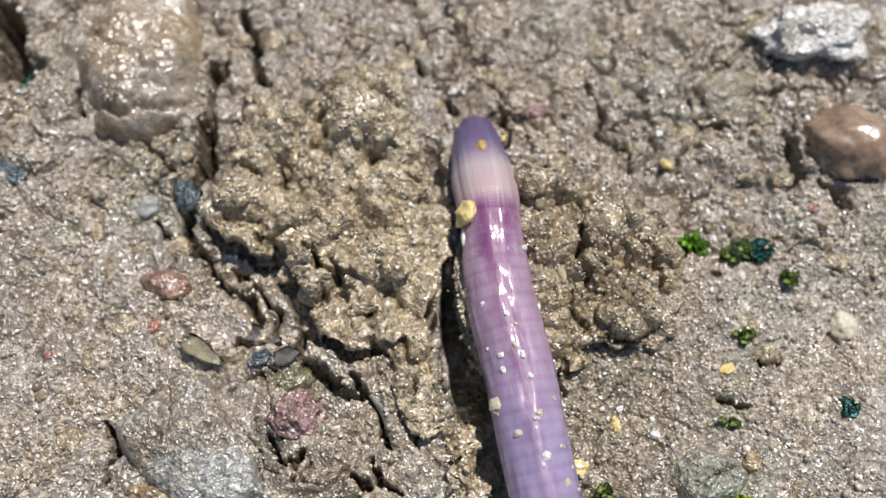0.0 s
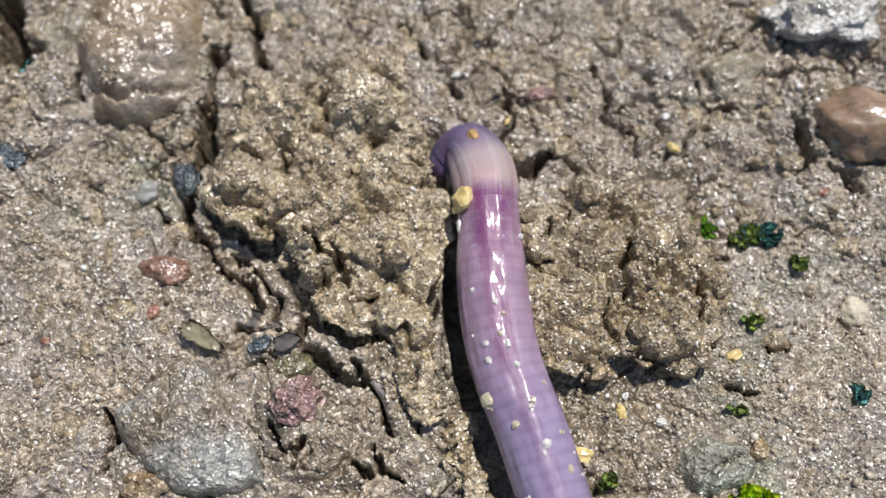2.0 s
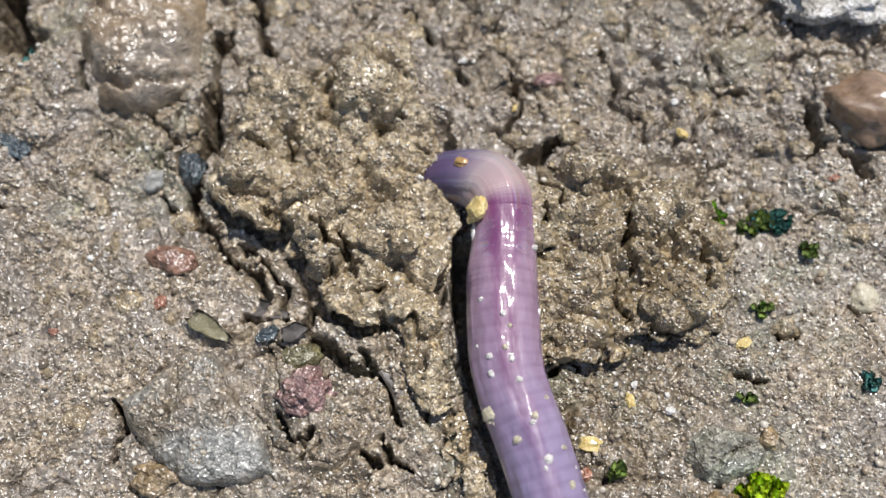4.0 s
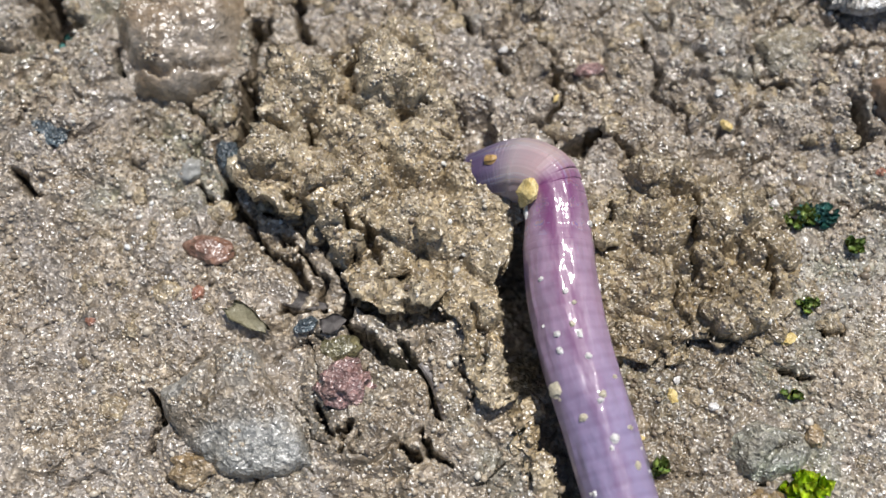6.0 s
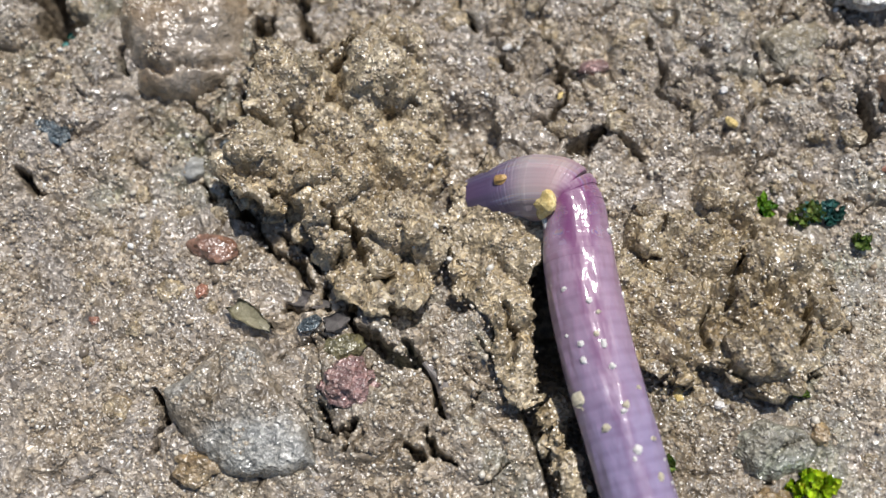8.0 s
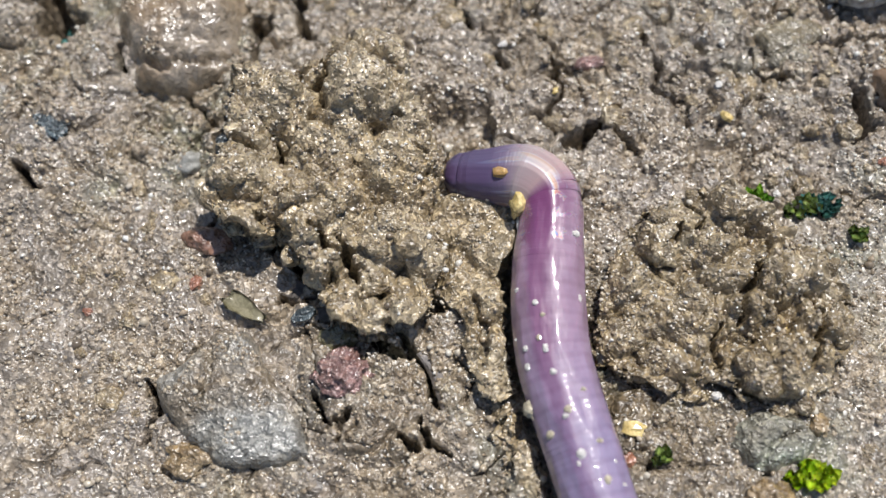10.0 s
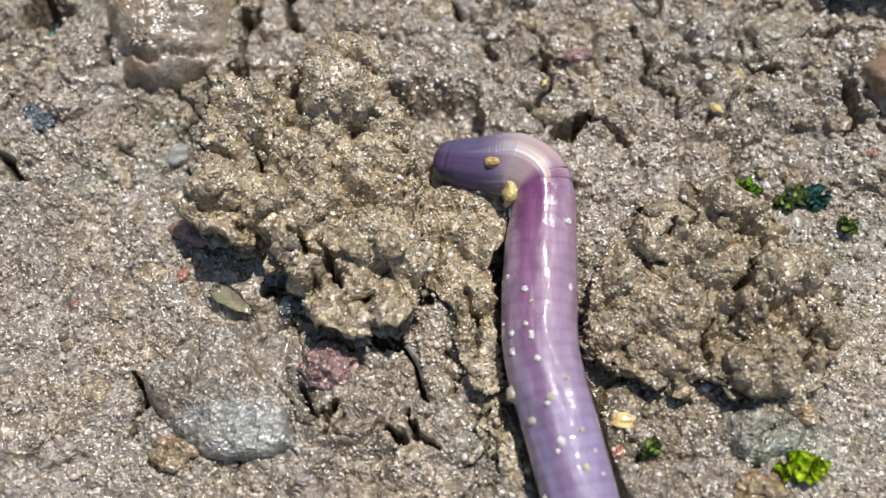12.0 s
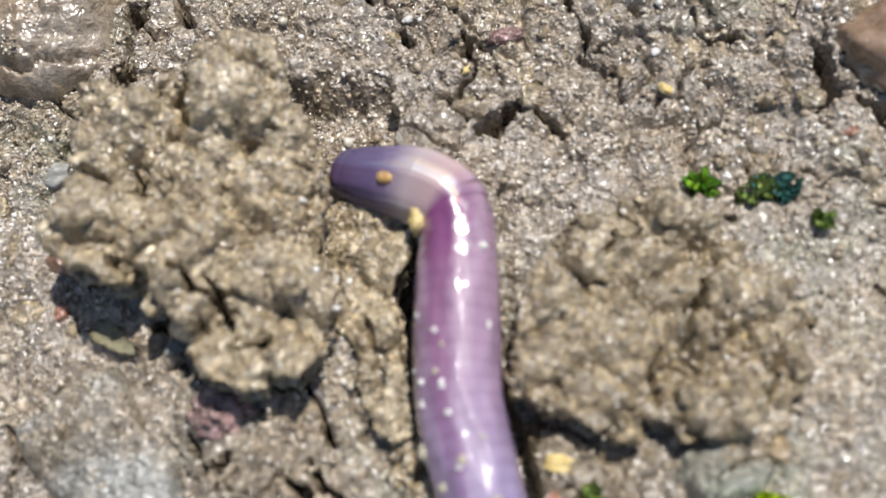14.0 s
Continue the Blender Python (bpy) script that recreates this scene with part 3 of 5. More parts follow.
def grains_mesh(name, places, radii, seed):
    """Angular sand grains, each a small crystal of its own shape."""
    rs = np.random.RandomState(seed)
    n = len(places)
    q = rs.normal(size=(n, 4))
    q /= np.linalg.norm(q, axis=1)[:, None]
    w, a, b, c = q.T
    rot = np.stack([1 - 2 * (b * b + c * c), 2 * (a * b - c * w), 2 * (a * c + b * w), 2 * (a * b + c * w), 1 - 2 * (a * a + c * c), 2 * (b * c - a * w),
                    2 * (a * c - b * w), 2 * (b * c + a * w), 1 - 2 * (a * a + b * b)], -1).reshape(n, 3, 3)
    shape = ICO_V[None] * (0.75 + 0.5 * rs.rand(n, 12, 1)) * (0.65 + 0.6 * rs.rand(n, 1, 3))
    verts = np.einsum("nij,nkj->nki", rot, shape) * radii[:, None, None] + places[:, None, :]
    faces = ICO_F[None] + 12 * np.arange(n)[:, None, None]
    return mesh_from(name, verts.reshape(-1, 3) * MM, faces.reshape(-1, 3))


def scatter_ground(count):
    rs = np.random.RandomState(3)
    x, y = rs.uniform(-34, 34, count), rs.uniform(-21, 23.5, count)
    r = np.clip(0.085 * np.exp(0.42 * rs.normal(size=count)), 0.05, 0.34)
    keep = (vnoise(x, y, 3.0, 12) > 0.25) & (line_distance(x, y, TROUGH) > 2.8)
    x, y, r = x[keep], y[keep], r[keep]
    z = ground_height(x, y) + 0.25 * r
    ob = part("sand", grains_mesh("sand", np.stack([x, y, z], -1), r, 4), M_GRAIN)
    return tagged(ob, "loose glittering sand grains, tan and white, on wet soil", "sand", kind="stuff")


def build_clod(poly, pivot, height, cracks, lumps, rough, label, seed, count, thin=(0.0, 0.0, 1.0), mat=None):
    xs = np.arange(min(p[0] for p in poly) - 1, max(p[0] for p in poly) + 1, 0.11)
    ys = np.arange(min(p[1] for p in poly) - 1, max(p[1] for p in poly) + 1, 0.11)
    X, Y = np.meshgrid(xs, ys, indexing="ij")
    Z, D = clod_top(X, Y, poly, height, cracks, lumps, rough, thin)
    nx, ny = X.shape
    ids = np.arange(nx * ny).reshape(nx, ny)
    quads = np.stack([ids[:-1, :-1], ids[1:, :-1], ids[1:, 1:], ids[:-1, 1:]], -1).reshape(-1, 4)
    quads = quads[(D.ravel()[quads] > -0.05).all(1)]
    under = -1.0 - 1.9 * smooth(0, 4.0, D) - 0.4 * domes(X, Y, 1.4, 13)
    under = np.where(D < 0.1, -1.0, under)
    # torn sides lean in under the top
    gx, gy = np.gradient(D, 0.11, 0.11)
    lean = 1.5 * (1 - smooth(-1.0, 1.4, Z)) * smooth(1.3, 0.5, D)
    lean = lean + 0.5 * (domes(X, Y, 1.1, 17) - 0.5) * smooth(1.2, 0.2, D)
    SX, SY = X - pivot[0] + gx * lean, Y - pivot[1] + gy * lean
    top = np.stack([SX, SY, Z], -1).reshape(-1, 3)
    low = np.stack([SX, SY, under], -1).reshape(-1, 3)
    used = np.unique(quads)
    new_id = np.full(nx * ny, -1)
    new_id[used] = np.arange(len(used))
    q1 = new_id[quads]
    verts = np.vstack([top[used], low[used]]) * MM
    # the torn side between the upper and the lower skin
    e = np.concatenate([q1[:, [0, 1]], q1[:, [1, 2]], q1[:, [2, 3]], q1[:, [3, 0]]])
    key = np.sort(e, 1)
    _, first, times = np.unique(key, axis=0, return_index=True, return_counts=True)
    rim = e[first[times == 1]]
    side = np.stack([rim[:, 1], rim[:, 0], rim[:, 0] + len(used), rim[:, 1] + len(used)], -1)
    ob = part("soil_clod", mesh_from("soil_clod", verts, np.vstack([q1, q1[:, ::-1] + len(used), side])), mat or M_CLOD)
    tagged(ob, label, "soil clod", "clods heaved by the earthworm")
    rs = np.random.RandomState(seed)
    x = rs.uniform(xs[0], xs[-1], count)
    y = rs.uniform(ys[0], ys[-1], count)
    r = np.clip(0.08 * np.exp(0.40 * rs.normal(size=count)), 0.05, 0.30)
    z, d = clod_top(x, y, poly, height, cracks, lumps, rough, thin)
    k = d > 0.75
    g = part("sand", grains_mesh("clod_grains", np.stack([x - pivot[0], y - pivot[1], z + 0.25 * r], -1)[k], r[k], seed), M_GRAIN, ob)
    tagged(g, "glittering sand grains bedded in the clay", kind="stuff")
    return ob


soil = build_ground()
scatter_ground(30000)
clod_a = build_clod(CLOD_A, PIVOT_A, 1.3, CRACKS_A, LUMPS_A, 1.1, "large crumbly olive-brown clay clod, lifting as the worm burrows under it", 21, 4500, (1.1, -2.0, 1.8))
clod_c = build_clod(CLOD_C, PIVOT_C, 1.25, [(0.16, 0.6, [(-0.4, -5.6), (0.2, -7.6), (-0.4, -9.4)])], LUMPS_C, 0.6, "small crumbly clay clod pushed along beside the worm", 23, 1500, (1.0, 0.0, -3.4))
clod_d = build_clod(CLOD_D, PIVOT_D, 0.5, [], [(2.4, -13.4, 1.3, 0.3), (3.4, -16.0, 1.5, 0.3)], 0.6, "low crumbly bank of clay beside the worm's hind body", 24, 500)
clod_b = build_clod(CLOD_B, PIVOT_B, 1.0, CRACKS_B, LUMPS_B, 0.8, "cracked brown clay clod pushed aside by the worm", 22, 3400, mat=M_DARK_CLOD)


def crumb_meshes():
    """Rounded crumbs of wet clay in a few shapes."""
    out = []
    for k in range(6):
        bm = bmesh.new()
        bmesh.ops.create_icosphere(bm, subdivisions=3, radius=1.0)
        for v in bm.verts:
            p = v.co.copy()
            v.co = Vector((p.x, p.y * (0.8 + 0.07 * k), p.z * 0.75)) * (1 + 0.38 * noise.noise(p * 1.5 + Vector((k * 4.1, 0, 2))) + 0.16 * noise.noise(p * 4.2 + Vector((0, k * 3.3, 1)))) * MM
        for f in bm.faces:
            f.smooth = True
        me = bpy.data.meshes.new("crumb")
        bm.to_mesh(me)
        bm.free()
        out.append(me)
    return out


CRUMBS, DARK_CRUMBS = crumb_meshes(), crumb_meshes()


def crumbs_on_clod(clod, poly, pivot, height, cracks, lumps, rough, seed, count, shapes, mat):
    rs = np.random.RandomState(seed)
    lo, hi = np.min(poly, 0), np.max(poly, 0)
    x, y = rs.uniform(lo[0], hi[0], count * 3), rs.uniform(lo[1], hi[1], count * 3)
    z, d = clod_top(x, y, poly, height, cracks, lumps, rough)
    for i in np.nonzero((d > 0.9) & ((x < -1.0) | (x > 6.0)))[0][:count]:
        r = float(np.clip(0.62 * np.exp(0.35 * rs.normal()), 0.4, 1.25))
        ob = part("crumb", shapes[i % len(shapes)], mat, clod)
        ob.matrix_basis = pose((x[i] - pivot[0]) * MM, (y[i] - pivot[1]) * MM, (z[i] - 0.50 * r) * MM, rs.uniform(-25, 25), rs.uniform(-25, 25), rs.uniform(0, 360))
        ob.scale = (r, r, r)


crumbs_on_clod(clod_a, CLOD_A, PIVOT_A, 1.3, CRACKS_A, LUMPS_A, 1.1, 61, 60, CRUMBS, M_CLOD)
crumbs_on_clod(clod_b, CLOD_B, PIVOT_B, 1.0, CRACKS_B, LUMPS_B, 0.8, 62, 34, DARK_CRUMBS, M_DARK_CLOD)


def crumbs_on_ground(count):
    rs = np.random.RandomState(63)
    x, y = rs.uniform(-30, 30, count * 4), rs.uniform(-18, 19, count * 4)
    free = np.ones(x.shape, bool)
    for poly in (CLOD_A, CLOD_B, CLOD_C, SLAB, MUD_LUMP):
        free &= inside_distance(x, y, poly) < -1.0
    free &= (line_distance(x, y, TROUGH) > 3.4) & (vnoise(x, y, 5.0, 44) + 0.03 * y > 0.35)
    z = ground_height(x, y)
    for i in np.nonzero(free)[0][:count]:
        r = float(np.clip(0.5 * np.exp(0.4 * rs.normal()), 0.3, 1.1))
        ob = part("crumb", CRUMBS[i % len(CRUMBS)], M_CLOD, soil)
        ob.matrix_basis = pose(x[i] * MM, y[i] * MM, (z[i] - 0.45 * r) * MM, rs.uniform(-25, 25), rs.uniform(-25, 25), rs.uniform(0, 360))
        ob.scale = (r, r, r)


crumbs_on_ground(150)


# ================= stones and litter =================
def ground_z(x, y):
    return float(ground_height(np.array([float(x)]), np.array([float(y)]))[0])


def pebble(name, x, y, size, mat, label, category="pebble", turn=0, sink=0.35, rough=0.12, lumps=1.6, seed=0, smooth_shade=True, detail=3, z=None, group=""):
    """A stone of its own uneven shape, partly bedded in the soil. size: lengths across in millimetres."""
    bm = bmesh.new()
    bmesh.ops.create_icosphere(bm, subdivisions=detail, radius=1.0)
    for v in bm.verts:
        p = v.co.copy()
        k = 1 + rough * 2.2 * noise.noise(p * lumps + Vector((seed * 3.1, seed, 5.0))) + rough * 0.8 * noise.noise(p * lumps * 3.1 + Vector((seed, 2.0, seed)))
        v.co = Vector((p.x * size[0] / 2, p.y * size[1] / 2, p.z * size[2] / 2)) * k * MM
    for f in bm.faces:
        f.smooth = smooth_shade
    ob = part(name, bm, mat)
    level = ground_z(x, y) if z is None else z
    ob.matrix_basis = pose(x * MM, y * MM, (level + size[2] * (0.5 - sink)) * MM, 0, 0, turn)
    return tagged(ob, label, category, group)


def mound(name, poly, height, lumps, creases, mat, rough, label, category, facets=0.0, rim=1.2, grains=0):
    """A stone or lump bedded in the soil, shaped by its outline, its swellings and its creases."""
    step = 0.13
    xs = np.arange(min(p[0] for p in poly) - 0.6, max(p[0] for p in poly) + 0.6, step)
    ys = np.arange(min(p[1] for p in poly) - 0.6, max(p[1] for p in poly) + 0.6, step)
    X, Y = np.meshgrid(xs, ys, indexing="ij")
    wx, wy = warp(X, Y)
    D = inside_distance(0.5 * (wx + X), 0.5 * (wy + Y), poly)
    edge = np.sqrt(np.clip(1 - (1 - np.clip(D / rim, 0, 1)) ** 2, 0, 1))
    Z = height * (0.75 + 0.25 * smooth(0, 3, D)) + rough * (0.5 * domes(X, Y, 1.4, 41) + 0.35 * domes(X, Y, 0.5, 42) + 0.5 * (vnoise(X, Y, 2.6, 43) - 0.5))
    for lx, ly, r, h in lumps:
        Z = Z + h * np.sqrt(np.clip(1 - ((wx - lx) ** 2 + (wy - ly) ** 2) / r ** 2, 0, 1))
    if facets:
        Z = Z + facets * np.minimum(0.32 * (X - xs.mean()) + 0.1 * (Y - ys.mean()), -0.25 * (X - xs.mean()) + 0.18 * (Y - ys.mean()))
    Z = carve(Z, X, Y, creases)
    Z = -1.2 + (Z + 1.2) * edge
    cx, cy = xs.mean(), ys.mean()
    nx, ny = X.shape
    ids = np.arange(nx * ny).reshape(nx, ny)
    quads = np.stack([ids[:-1, :-1], ids[1:, :-1], ids[1:, 1:], ids[:-1, 1:]], -1).reshape(-1, 4)
    quads = quads[(D.ravel()[quads] > -0.05).all(1)]
    used = np.unique(quads)
    back = np.full(nx * ny, -1)
    back[used] = np.arange(len(used))
    q = back[quads]
    up = np.stack([X - cx, Y - cy, Z], -1).reshape(-1, 3)[used]
    down = up * (0.98, 0.98, 0.0) + (0, 0, -1.5)
    e = np.concatenate([q[:, [0, 1]], q[:, [1, 2]], q[:, [2, 3]], q[:, [3, 0]]])
    _, first, times = np.unique(np.sort(e, 1), axis=0, return_index=True, return_counts=True)
    side = e[first[times == 1]]
    side = np.stack([side[:, 1], side[:, 0], side[:, 0] + len(used), side[:, 1] + len(used)], -1)
    ob = part(name, mesh_from(name, np.vstack([up, down]) * MM, np.vstack([q, q[:, ::-1] + len(used), side])), mat)
    ob.matrix_basis = pose(cx * MM, cy * MM, 0)
    if grains:
        rs = np.random.RandomState(len(used))
        high = np.nonzero(up[:, 2] > np.quantile(up[:, 2], 0.55))[0]
        spots = up[rs.choice(high, grains)] + rs.uniform(-0.06, 0.06, (grains, 3)) * (1, 1, 0)
        spots = spots[vnoise(spots[:, 0], spots[:, 1], 1.8, 45) > 0.42]
        g = part("sand", grains_mesh("sand", spots, np.clip(0.08 * np.exp(0.35 * rs.normal(size=len(spots))), 0.04, 0.2), 5), M_GRAIN, ob)
        tagged(g, "fine wet sand grains stuck on top", kind="stuff")
    return tagged(ob, label, category)


S_RED = soil_material("rust_red_stone", (0.31, 0.17, 0.11), (0.21, 0.10, 0.06), (0.11, 0.05, 0.03), (0.26, 0.14, 0.09), 0.00006, 0.5)
S_PINK = soil_material("dusky_pink_stone", (0.40, 0.27, 0.235), (0.25, 0.14, 0.125), (0.12, 0.05, 0.045), (0.30, 0.17, 0.15), 0.00018, 0.8)
S_GREY = stone_material("blue_grey_stone", (0.26, 0.25, 0.22), (0.44, 0.44, 0.41), 0.4, 500, 0.5, 0.00014)
S_GREEN = soil_material("green_grey_stone", (0.36, 0.33, 0.26), (0.22, 0.205, 0.155), (0.10, 0.09, 0.06), (0.22, 0.245, 0.19), 0.00018, 0.9)
S_WHITE = soil_material("chalky_white_stone", (0.72, 0.69, 0.64), (0.55, 0.52, 0.47), (0.34, 0.31, 0.27), (0.66, 0.64, 0.61), 0.00020, 0.8)
S_BROWN = stone_material("wet_brown_stone", (0.20, 0.125, 0.075), (0.32, 0.21, 0.13), 0.2, 500, 0.9)
S_OCHRE = stone_material("ochre_stone", (0.36, 0.20, 0.06), (0.52, 0.33, 0.12), 0.3)
S_MUDOCHRE = soil_material("muddy_ochre_stone", (0.38, 0.27, 0.13), (0.26, 0.175, 0.08), (0.13, 0.085, 0.04), (0.27, 0.21, 0.13), 0.00012, 0.7)
S_YELLOW = stone_material("yellow_quartz", (0.60, 0.42, 0.13), (0.82, 0.66, 0.30), 0.2, 1600, 0.5)
S_CREAM = stone_material("cream_quartz", (0.42, 0.36, 0.24), (0.64, 0.58, 0.44), 0.3, 1300, 0.5)
S_MUDOLIVE = soil_material("muddy_olive_stone", (0.29, 0.245, 0.16), (0.205, 0.17, 0.105), (0.11, 0.09, 0.05), (0.23, 0.20, 0.14), 0.00012, 0.7)
S_OLIVE = soil_material("olive_stone", (0.24, 0.21, 0.10), (0.16, 0.14, 0.065), (0.08, 0.07, 0.03), (0.17, 0.155, 0.08), 0.00012, 0.7)
S_BLUE = soil_material("dark_blue_shard", (0.14, 0.17, 0.18), (0.045, 0.06, 0.07), (0.012, 0.016, 0.022), (0.08, 0.11, 0.12), 0.00020, 0.9)
S_ORANGE = soil_material("orange_grit", (0.46, 0.22, 0.13), (0.32, 0.12, 0.065), (0.17, 0.06, 0.03), (0.30, 0.15, 0.09), 0.00012, 0.6)
S_QUARTZ = stone_material("milky_quartz", (0.66, 0.62, 0.56), (0.85, 0.83, 0.80), 0.15, 2000, 0.7)
S_LEAF = stone_material("dead_leaf", (0.32, 0.285, 0.165), (0.50, 0.45, 0.29), 0.4, 1200)
S_TWIG = stone_material("grey_bark", (0.10, 0.085, 0.075), (0.27, 0.24, 0.22), 0.5, 900)

mound("mud_clod", MUD_LUMP, 0.75, [(-19.8, 15.2, 4.6, 0.8), (-20.2, 13.4, 2.2, 0.6), (-17.4, 14.2, 1.9, 0.6), (-20.2, 17.2, 2.2, 0.6), (-20.9, 9.6, 2.0, 0.6), (-17.5, 10.2, 1.8, 0.6), (-22.6, 14.6, 1.4, 0.4)],
      [(0.22, 0.45, [(-23.4, 12.2), (-21.9, 11.0), (-20.3, 10.5), (-18.8, 10.9), (-17.3, 10.8), (-15.4, 12.0)])], M_MUD, 0.55, "smooth shiny wet mud lump, brown with grey glare", "mud clod", rim=1.8, grains=900)
pebble("pebble", -16.3, -1.5, (3.2, 1.8, 1.5), S_RED, "smooth rust-red pebble half bedded in soil", turn=-12, sink=0.45, seed=2, detail=4)
pebble("stone", -7.2, -10.4, (3.1, 3.0, 1.7), S_PINK, "rough dusky pink stone in the soil", "stone", 20, 0.52, 0.22, 2.4, 3, detail=4)
mound("stone", SLAB, 0.5, [(-13.4, -10.0, 2.6, 0.4), (-11.4, -14.0, 2.8, 0.35), (-16.0, -11.6, 2.0, 0.3)], [(0.14, 0.4, [(-15.4, -8.8), (-15.0, -10.6), (-15.6, -12.0)])], M_GREY_MUD, 0.6,
      "large flat blue-grey stone coated with mud", "stone", 0.22, rim=0.8, grains=700)
mound("stone", [(15.8, -14.6), (16.4, -13.0), (18.2, -12.4), (20.4, -12.7), (21.4, -14.2), (20.4, -15.8), (18.4, -16.2), (16.6, -15.8)], 0.15, [(18.6, -14.2, 2.2, 0.3)], [(0.12, 0.3, [(17.4, -15.8), (18.4, -14.6), (20.2, -13.8)])],
      S_GREEN, 0.7, "rough green-grey stone flush with the soil", "stone", rim=0.9)
pebble("stone", 28.9, 16.9, (7.8, 4.2, 2.6), S_WHITE, "chalky white stone on the soil", "stone", 6, 0.5, 0.25, 1.8, 6, detail=4)
pebble("pebble", 30.4, 8.4, (6.6, 5.0, 4.0), S_BROWN, "wet rounded brown pebble with a glossy top", turn=-25, sink=0.42, rough=0.15, seed=7, detail=4)
pebble("stone", -16.0, -15.3, (3.6, 2.4, 1.3), S_MUDOCHRE, "muddy ochre stone beside the grey stone", "stone", 10, 0.58, 0.2, 2.0, 8, detail=4)
pebble("pebble", -7.6, -8.1, (2.4, 1.8, 1.2), S_OLIVE, "dark olive pebble in a crack", turn=15, sink=0.6, rough=0.2, seed=9)
pebble("pebble", 21.4, -13.4, (1.1, 1.4, 0.9), S_MUDOCHRE, "small rounded ochre pebble on the soil", turn=15, sink=0.45, rough=0.2, seed=10)
pebble("pebble", -18.1, 4.2, (1.7, 1.4, 1.2), S_GREY, "small pale grey pebble", turn=40, sink=0.5, rough=0.2, seed=11)
pebble("pebble", 8.7, 11.2, (2.2, 1.1, 0.9), S_PINK, "small flat pink pebble", turn=8, sink=0.4, seed=12)
pebble("pebble", 21.9, 12.6, (4.6, 3.4, 1.8), S_MUDOLIVE, "muddy olive-brown pebble half sunk in soil", turn=10, sink=0.70, rough=0.2, seed=13, detail=4)
pebble("stone", -15.5, 5.0, (1.7, 2.4, 1.5), S_BLUE, "shiny blue-black wet stone deep in a crack", "stone", 15, 0.5, 0.2, 2.0, 21, True, 3, z=-0.7)
pebble("shard", -9.7, -6.7, (1.6, 1.0, 0.8), S_BLUE, "shiny blue-black mineral shard", "shard", 25, 0.3, 0.25, 2.4, 14, False, 2)
pebble("shard", -27.4, 6.3, (2.6, 1.6, 0.8), S_BLUE, "teal-black wet mineral fragment", "shard", -15, 0.6, 0.25, 2.8, 15, False, 3)
pebble("pebble", 28.9, -4.2, (1.9, 2.1, 1.3), S_CREAM, "pale cream quartz pebble bedded in soil", turn=20, sink=0.55, rough=0.16, lumps=1.3, seed=16, detail=4)
pebble("stone", 18.1, -17.9, (3.0, 2.4, 1.8), S_MUDOCHRE, "tan stone with yellow crystals in the soil", "stone", 12, 0.5, 0.24, 2.2, 17, detail=4)
pebble("shard", 20.4, -0.6, (1.4, 1.2, 0.7), S_BLUE, "small blue-black shard on the soil", "shard", 50, 0.35, 0.25, 2.6, 18, False, 2)
for k, (x, y, r) in enumerate(((15.5, -11.6, 0.55), (17.1, 9.2, 0.5), (13.4, -9.9, 0.45), (20.6, 1.9, 0.5), (15.0, -5.9, 0.4), (2.9, 12.9, 0.5))):
    pebble("quartz_grain", x, y, (r * 1.2, r, r * 0.8), S_QUARTZ, "bright white quartz grain", "grain", 40 * k, 0.3, 0.2, 2.0, 30 + k, False, 2, group="white quartz grains")
for k, (x, y, r) in enumerate(((-23.5, -6.3, 0.6), (27.4, 3.7, 0.6), (10.0, -15.5, 0.8), (-16.8, -4.4, 0.9))):
    pebble("grit", x, y, (r * 1.2, r, r * 0.8), S_ORANGE, "orange-red piece of grit", "grit", 25 * k, 0.55, 0.2, 2.0, 40 + k, False, 2, group="orange grit")
for k, (x, y, r) in enumerate(((10.3, -13.7, 1.2), (20.4, -7.4, 0.9), (6.3, 8.9, 0.5), (13.0, -11.0, 0.8), (17.6, 7.0, 0.8), (8.4, -15.4, 0.8))):
    pebble("grain", x, y, (r * 1.3, r * 0.8, r * 0.6), S_YELLOW, "yellow translucent mineral grain", "grain", 33 * k, 0.35, 0.2, 2.0, 50 + k, False, 2, group="yellow grains")


